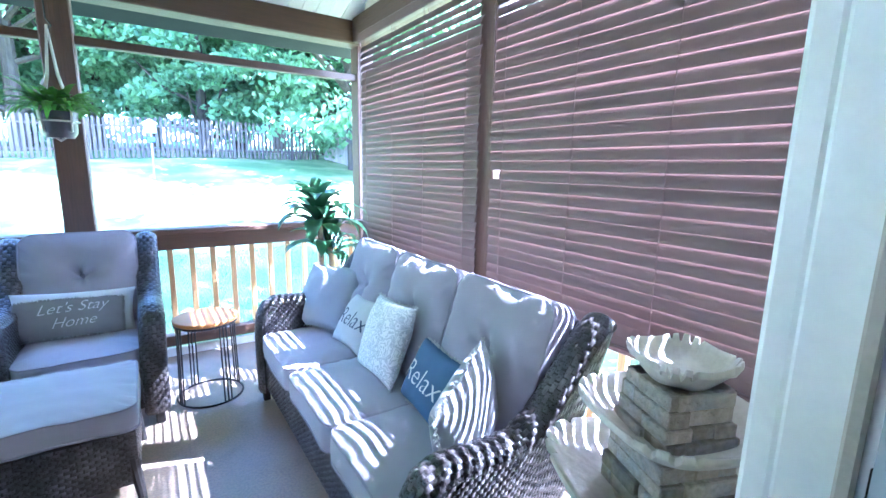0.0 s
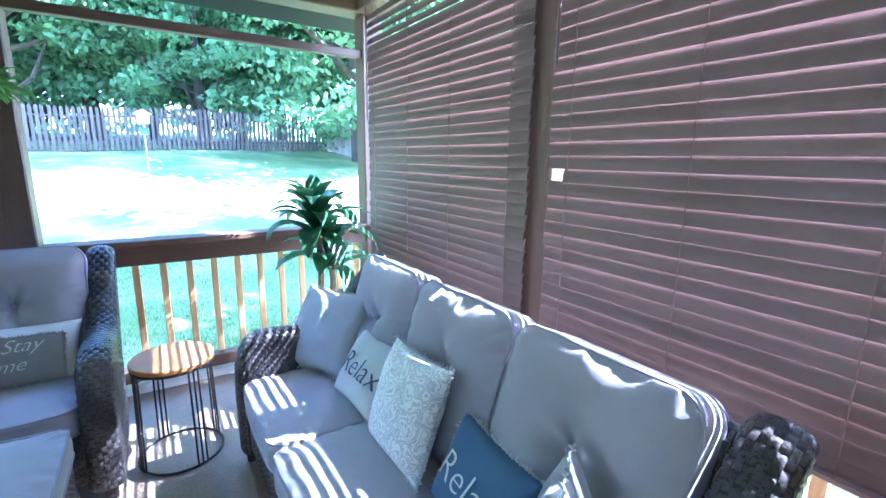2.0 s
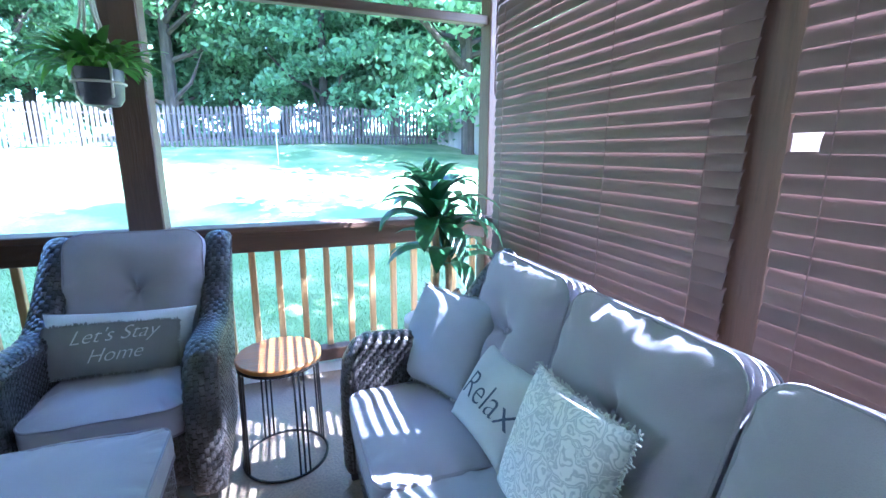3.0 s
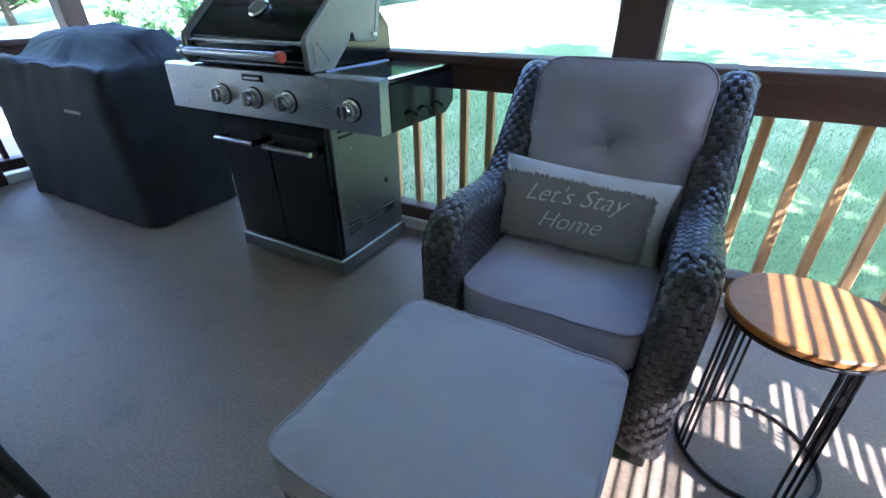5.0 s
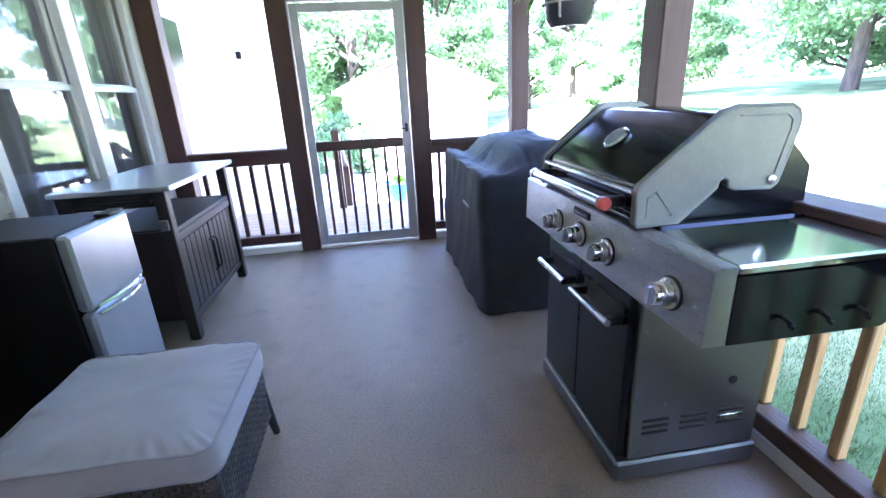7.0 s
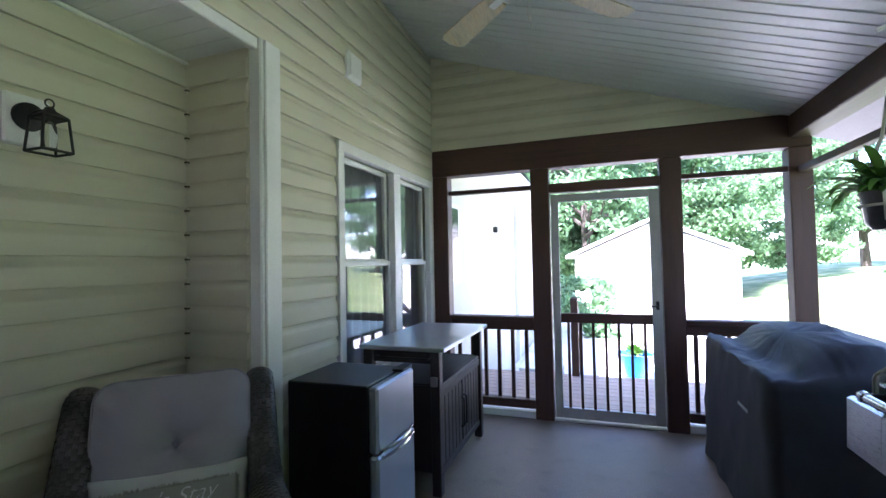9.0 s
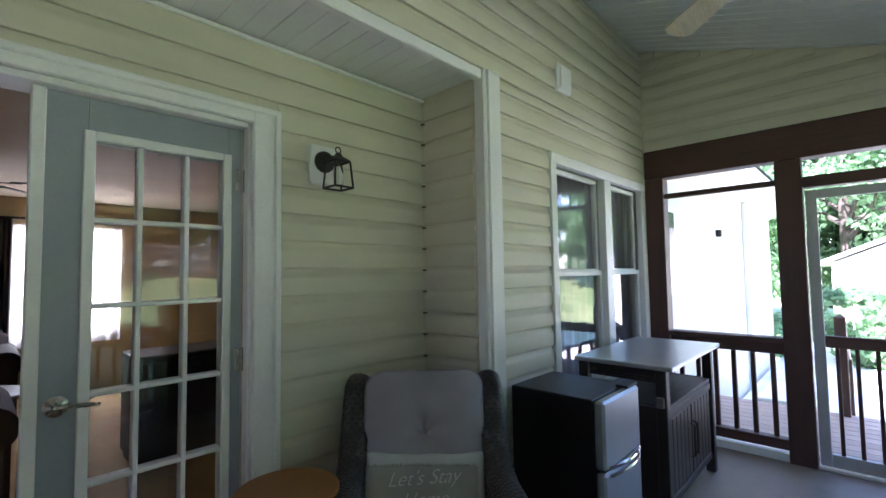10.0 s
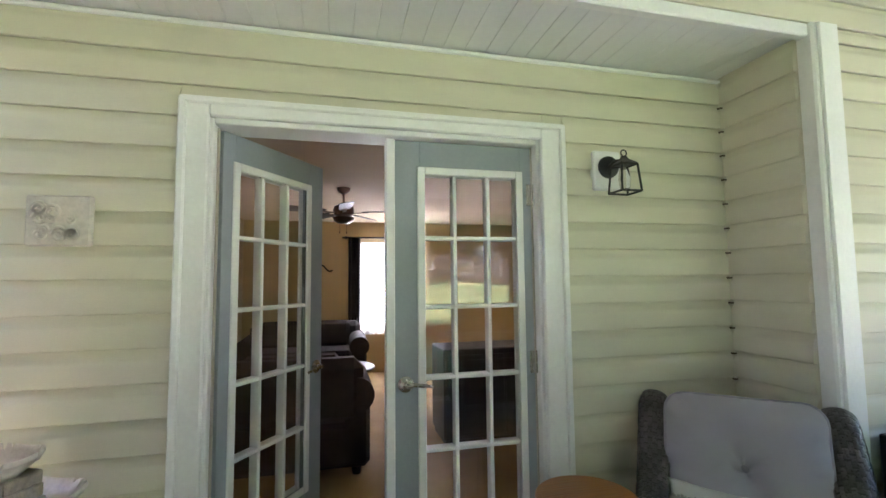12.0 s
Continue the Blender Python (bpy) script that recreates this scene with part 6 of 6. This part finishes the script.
kinds = [tree_meshes(31, 12.0, 3.6, 1.8, 150, 170, 0.125), tree_meshes(37, 14.0, 4.0, 2.6, 160, 170, 0.13), tree_meshes(41, 10.0, 3.2, 1.0, 140, 170, 0.12)]
protos = []
rnd = random.Random(77)
spots = [(-13, 24), (-9.5, 21.5), (-6, 24.5), (-3.5, 21.2), (-0.5, 23.5), (2.2, 21), (4.8, 23.8), (7.5, 21), (10.5, 23), (13.5, 20), (-17, 22), (-21, 26), (16, 24), (-11, 29), (-4, 29), (1.5, 28), (7, 28.5),
         (-30, 3.5), (-33, 9), (-29, -3), (-36, 15), (-34, -1), (-38, 6), (-27, 20), (-33, 26), (-42, 20), (11.5, 15), (-22, 1.0), (-24, -2.5), (-31, 1), (-28, 6.5)]
for i, (x, y) in enumerate(spots):
    at = pose(x + rnd.uniform(-0.6, 0.6), y + rnd.uniform(-0.6, 0.6), lawn_z(max(min(x, 30), -30), min(y, 40)) - 0.1, 0, 0, rnd.uniform(0, 360))
    k = i % 3
    if i < 3:
        protos.append(tree("tall leafy green tree behind the fence", kinds[k], at))
    else:
        copy_thing(protos[k], at)
# oak beside the lawn, whose low boughs hang over it
near = tree_meshes(59, 11.0, 4.2, 1.0, 190, 120, 0.13)
near_tree = tree("spreading leafy tree with low boughs beside the lawn", near, pose(6.6, 15.4, lawn_z(6.6, 15.4) - 0.05))
part("bough", Shape().tube([(0.1, 0, 2.6), (-0.9, -0.5, 3.3), (-2.0, -1.2, 3.9), (-3.0, -1.7, 4.6)], [0.16, 0.12, 0.08, 0.04], 10), BARK, near_tree)
part("bough", Shape().tube([(0.0, 0.1, 3.2), (-0.8, -0.9, 4.4), (-1.5, -1.9, 5.4)], [0.12, 0.08, 0.04], 10), BARK, near_tree)

# added tree, hidden behind the blinds, that casts shade on the near lawn
lawn_shade_tree = tree("tall leafy tree added out of view to shade the near lawn", tree_meshes(67, 11.5, 3.1, 5.2, 165, 115, 0.15), pose(6.0, 4.95, lawn_z(6.0, 4.95) - 0.05))


def bush(label, x, y, r, seed):
    _, me = tree_meshes(seed, r * 1.7, r, 0.15, 40, 90, 0.10)
    b = thing("bush", label, "bush", "bushes", pose(x, y, lawn_z(x, y) - 0.1))
    part("stem", Shape().tube([(0, 0, 0), (0.02, 0, r * 0.8)], [0.05, 0.02], 7), BARK, b)
    part("foliage", me, None, b)
    return b


bush("rounded green bush beside the patio", -13.0, 1.5, 1.3, 71)
bush("rounded green bush on the far lawn", -15.5, 11.5, 1.2, 73)
bush("rounded green bush on the far lawn", -21.0, 13.5, 1.3, 79)

# woodland behind the first trees
rs = np.random.RandomState(9)
n = 17000
px, pz = rs.uniform(-40, 34, n), rs.rand(n) ** 0.9 * 15
py = 33 + rs.rand(n) * 4 + 1.5 * np.sin(px * 0.8)
pos = np.stack([px, py, pz + 1.2 + 0.8 * np.sin(px * 0.5)], axis=1)
a = rs.normal(size=(n, 3))
a /= np.linalg.norm(a, axis=1, keepdims=True)
b = np.cross(a, rs.normal(size=(n, 3)))
b /= np.linalg.norm(b, axis=1, keepdims=True)
q = np.stack([pos - a * 0.34, pos + b * 0.22, pos + a * 0.34, pos - b * 0.22], axis=1).reshape(-1, 3)
me = bpy.data.meshes.new("woodland")
me.from_pydata(q.tolist(), [], np.arange(n * 4).reshape(-1, 4).tolist())
me.materials.append(TREE_LEAF)
tagged(new("woodland", me), "dense green woodland behind the fence", "woodland", kind="stuff")

# grass blades on the near lawn
n = 150000
gx_, gy_ = rs.uniform(-4.4, 2.6, n), 3.66 + 4.2 * rs.rand(n) ** 1.6
gz_ = np.array([lawn_z(x, y) for x, y in zip(gx_, gy_)])
L, ang = rs.uniform(0.02, 0.05, n), rs.uniform(0, 2 * math.pi, n)
w = 0.0028
c = np.stack([gx_, gy_, gz_ - 0.015], axis=1)
sd_ = np.stack([np.cos(ang) * w, np.sin(ang) * w, np.zeros(n)], axis=1)
tip = c + np.stack([rs.normal(size=n) * 0.022, rs.normal(size=n) * 0.022, L + 0.015], axis=1)
q = np.stack([c - sd_, c + sd_, tip], axis=1).reshape(-1, 3)
me = bpy.data.meshes.new("grass")
me.from_pydata(q.tolist(), [], np.arange(n * 3).reshape(-1, 3).tolist())
me.materials.append(BLADE)
tagged(new("grass", me), "short green grass on the near lawn", "grass", kind="stuff")


# fences
def picket_fence(label, a, b, h, gap, width, mat, top, group=""):
    f = thing("fence", label, "fence", group)
    L = math.dist(a, b)
    k = int(L / gap)
    d = ((b[0] - a[0]) / L, (b[1] - a[1]) / L)
    yaw = math.degrees(math.atan2(d[1], d[0]))
    if top == "flat":
        pm = Shape().box((-width / 2, -0.01, 0.0), (width / 2, 0.01, h), 0.004).mesh("picket")
    else:
        pm = Shape().prism([(-width / 2, 0), (width / 2, 0), (width / 2, h - 0.05), (width / 4, h), (-width / 4, h), (-width / 2, h - 0.05)], 1, -0.01, 0.01).mesh("picket")
    pm.materials.append(mat)
    for i in range(k):
        x, y = a[0] + d[0] * gap * i, a[1] + d[1] * gap * i
        o = part("picket", pm, None, f)
        o.matrix_basis = pose(x, y, lawn_z(x, y) + 0.04 + rnd.uniform(-0.015, 0.015), 0, rnd.uniform(-0.8, 0.8), yaw)
    for i in range(0, k + 1, max(1, int(2.2 / gap))):
        x, y = a[0] + d[0] * gap * i - d[1] * 0.07, a[1] + d[1] * gap * i + d[0] * 0.07
        part("post", Shape().box((x - 0.05, y - 0.05, lawn_z(x, y) - 0.3), (x + 0.05, y + 0.05, lawn_z(x, y) + h), 0.006), mat, f)
    for hz in (0.3, h - 0.25):
        s = Shape()
        pts = [(a[0] + d[0] * L * t - d[1] * 0.03, a[1] + d[1] * L * t + d[0] * 0.03) for t in np.linspace(0, 1, max(2, int(L / 2)))]
        s.tube([(x, y, lawn_z(x, y) + hz) for x, y in pts], 0.035, 4)
        part("rail", s, mat, f)
    return f


picket_fence("dark weathered picket fence at the back of the lawn", (-9.5, 18.0), (6.4, 18.0), 1.30, 0.14, 0.085, FENCE, "point")
picket_fence("pale board fence along the side of the lawn", (6.5, 18.0), (7.6, 7.0), 1.55, 0.15, 0.138, PALE_FENCE, "point")
picket_fence("pale board fence beyond the blinds", (5.2, 4.5), (5.0, -6.0), 1.7, 0.15, 0.138, PALE_FENCE, "flat")

bh = thing("birdhouse", "small white birdhouse on a thin pole", "birdhouse", at=pose(0.46, 14.0, lawn_z(0.46, 14.0)))
part("pole", Shape().tube([(0, 0, -0.2), (0, 0, 1.35)], 0.025, 8), STEEL_DULL, bh)
part("house", Shape().box((-0.13, -0.12, 1.2), (0.13, 0.12, 1.42), 0.01), WHITE, bh)
part("roof", Shape().prism([(-0.19, 1.42), (0.19, 1.42), (0.0, 1.53)], 1, -0.17, 0.17), WHITE, bh)
part("seed_tray", Shape().box((-0.1, -0.08, 0.95), (0.1, 0.08, 1.1), 0.02), material("blue_plastic", (0.06, 0.1, 0.3), 0.4), bh)

# west deck, house wing, garage
dk = thing("deck", "pinkish wooden deck outside the screen door", "deck")
tagged(dk, kind="structure")
pm = Shape().box((0, 0, -0.03), (0.138, 4.6, 0.0), 0.004).mesh("plank")
pm.materials.append(DECKING)
for i in range(11):
    o = part("plank", pm, None, dk)
    o.location = (-4.38 - 0.144 * (i + 1), -0.2 + 0.45, -0.03)
part("frame", Shape().box((-5.96, 0.26, -0.62), (-4.39, 4.84, -0.064), 0.004), DECKING, dk)
structure("pavement", Shape().box((-15.5, 0.4, -0.9), (-5.98, 7.5, -0.56), 0.01), material("pale_concrete", (0.62, 0.6, 0.56), 0.9, var=0.12, scale=1.5, fine=60, bump=0.3), "sunlit pale concrete patio")
st = thing("stair_rail", "brown wooden stair rail outside the screen door", "railing")
part("post", Shape().box((-5.95, 1.62, -0.6), (-5.86, 1.71, 0.95), 0.006), STAIN["z"], st)
part("post", Shape().box((-7.2, 1.62, -0.6), (-7.11, 1.71, 0.35), 0.006), STAIN["z"], st)
part("handrail", Shape().tube([(-5.9, 1.665, 0.93), (-7.16, 1.665, 0.34)], 0.04, 8), STAIN["x"], st)
pt = thing("flower_pot", "bright blue pot with a small yellow-green plant", "flower pot", at=pose(-8.0, 2.5, -0.56) @ Matrix.Diagonal((1.5, 1.5, 1.3, 1)))
part("pot", Shape().lathe([(0, 0), (0.13, 0), (0.2, 0.32), (0.215, 0.34), (0.19, 0.34), (0.18, 0.3), (0, 0.3)], n=28), material("blue_glaze", (0.03, 0.18, 0.5), 0.25, var=0.1, coat=0.5), pt)
cr = Shape()
r3 = random.Random(2)
for i in range(60):
    blade_leaf(cr, (0, 0, 0.3), i * 2.4, r3.uniform(0.12, 0.24), 0.02, radians(r3.uniform(30, 80)), radians(70), r3)
tagged(part("leaves", cr, FERN, pt, smooth=60), kind="stuff")
bx = thing("storage_bench", "low blue-grey storage bench on the patio", "bench", at=pose(-6.9, 1.15, -0.56))
part("body", Shape().box((-0.5, -0.26, 0.0), (0.5, 0.26, 0.42), 0.01), material("blue_grey_plastic", (0.16, 0.2, 0.3), 0.5), bx)
part("lid", Shape().box((-0.53, -0.29, 0.42), (0.53, 0.29, 0.48), 0.012), WHITE, bx)

wing = thing("house_wing", "cream-sided wing of the house with a white eave", "house")
tagged(wing, kind="structure")
PALE_SIDING = material("pale_wing_siding", (0.62, 0.60, 0.53), 0.6, var=0.05, scale=2, fine=60, bump=0.05)
part("wall", Shape().box((-12.0, -3.0, -1.0), (-4.35, 0.36, 2.62), 0.004), PALE_SIDING, wing)
part("eave", Shape().box((-12.3, -3.2, 2.62), (-4.62, 0.82, 2.74), 0.006), WHITE, wing)
part("gutter", Shape().box((-12.3, 0.82, 2.60), (-4.62, 0.93, 2.74), 0.02), WHITE, wing)
part("roof", Shape().prism([(-4.0, 2.75), (0.95, 2.75), (-1.6, 4.2)], 0, -12.3, -4.62), BLACK, wing)
wd2 = part("window", Shape().box((-5.15, 0.362, 1.18), (-4.62, 0.40, 2.12), 0.006), WHITE, wing)
part("pane", Shape().box((-5.09, 0.395, 1.24), (-4.68, 0.404, 2.06), 0.002), BLACK_ENAMEL, wd2)
part("downspout", Shape().box((-9.1, 0.362, -0.9), (-9.02, 0.44, 2.6), 0.008), WHITE, wing)
part("lamp", Shape().box((-7.18, 0.362, 1.9), (-7.12, 0.43, 2.0), 0.01), BLACK, wing)

gar = thing("garage", "pale gabled outbuilding beyond the patio", "outbuilding")
part("wall", Shape().prism([(1.2, -2.4), (6.1, -2.4), (6.1, 1.55), (3.65, 2.62), (1.2, 1.55)], 0, -22.0, -16.0), PALE_SIDING, gar)
part("roof", Shape().prism([(0.9, 1.47), (3.65, 2.68), (6.4, 1.47), (6.4, 1.58), (3.65, 2.80), (0.9, 1.58)], 0, -22.2, -15.8), material("pale_shingle", (0.62, 0.61, 0.6), 0.9, var=0.2, fine=40, bump=0.4), gar)
part("corner_board", Shape().box((-15.995, 5.98, -2.4), (-15.97, 6.1, 1.5)), WHITE, gar)

# ---- siding courses, last ----
boards(wall_door, "x", -1.706, 1.66, 0.0, 2.47, 0.0, 1, [(-0.822, 0.774, -1, 2.178)])
boards(wall_alcove, "y", 0.02, 0.398, 0.0, 2.48, -1.724, 1)
boards(wall_window, "x", XW + 0.002, -1.876, 0.0, 2.535, YB, 1, [(WX0 - 0.005, WX1 + 0.005, WZ0 - 0.03, WZ1 + 0.01)])
boards(wall_window, "x", XW - 0.02, XE + 0.03, 2.54, 3.47, YB, 1)
boards(wall_west, "y", 0.44, 3.36, 2.525, 3.47, XW - 0.03, 1, limit=lambda z: (3.628 - z - 0.05) / 0.3315)
boards(wall_east, "y", 0.44, 3.36, 2.525, 3.47, XE + 0.035, -1, limit=lambda z: (3.628 - z - 0.05) / 0.3315)
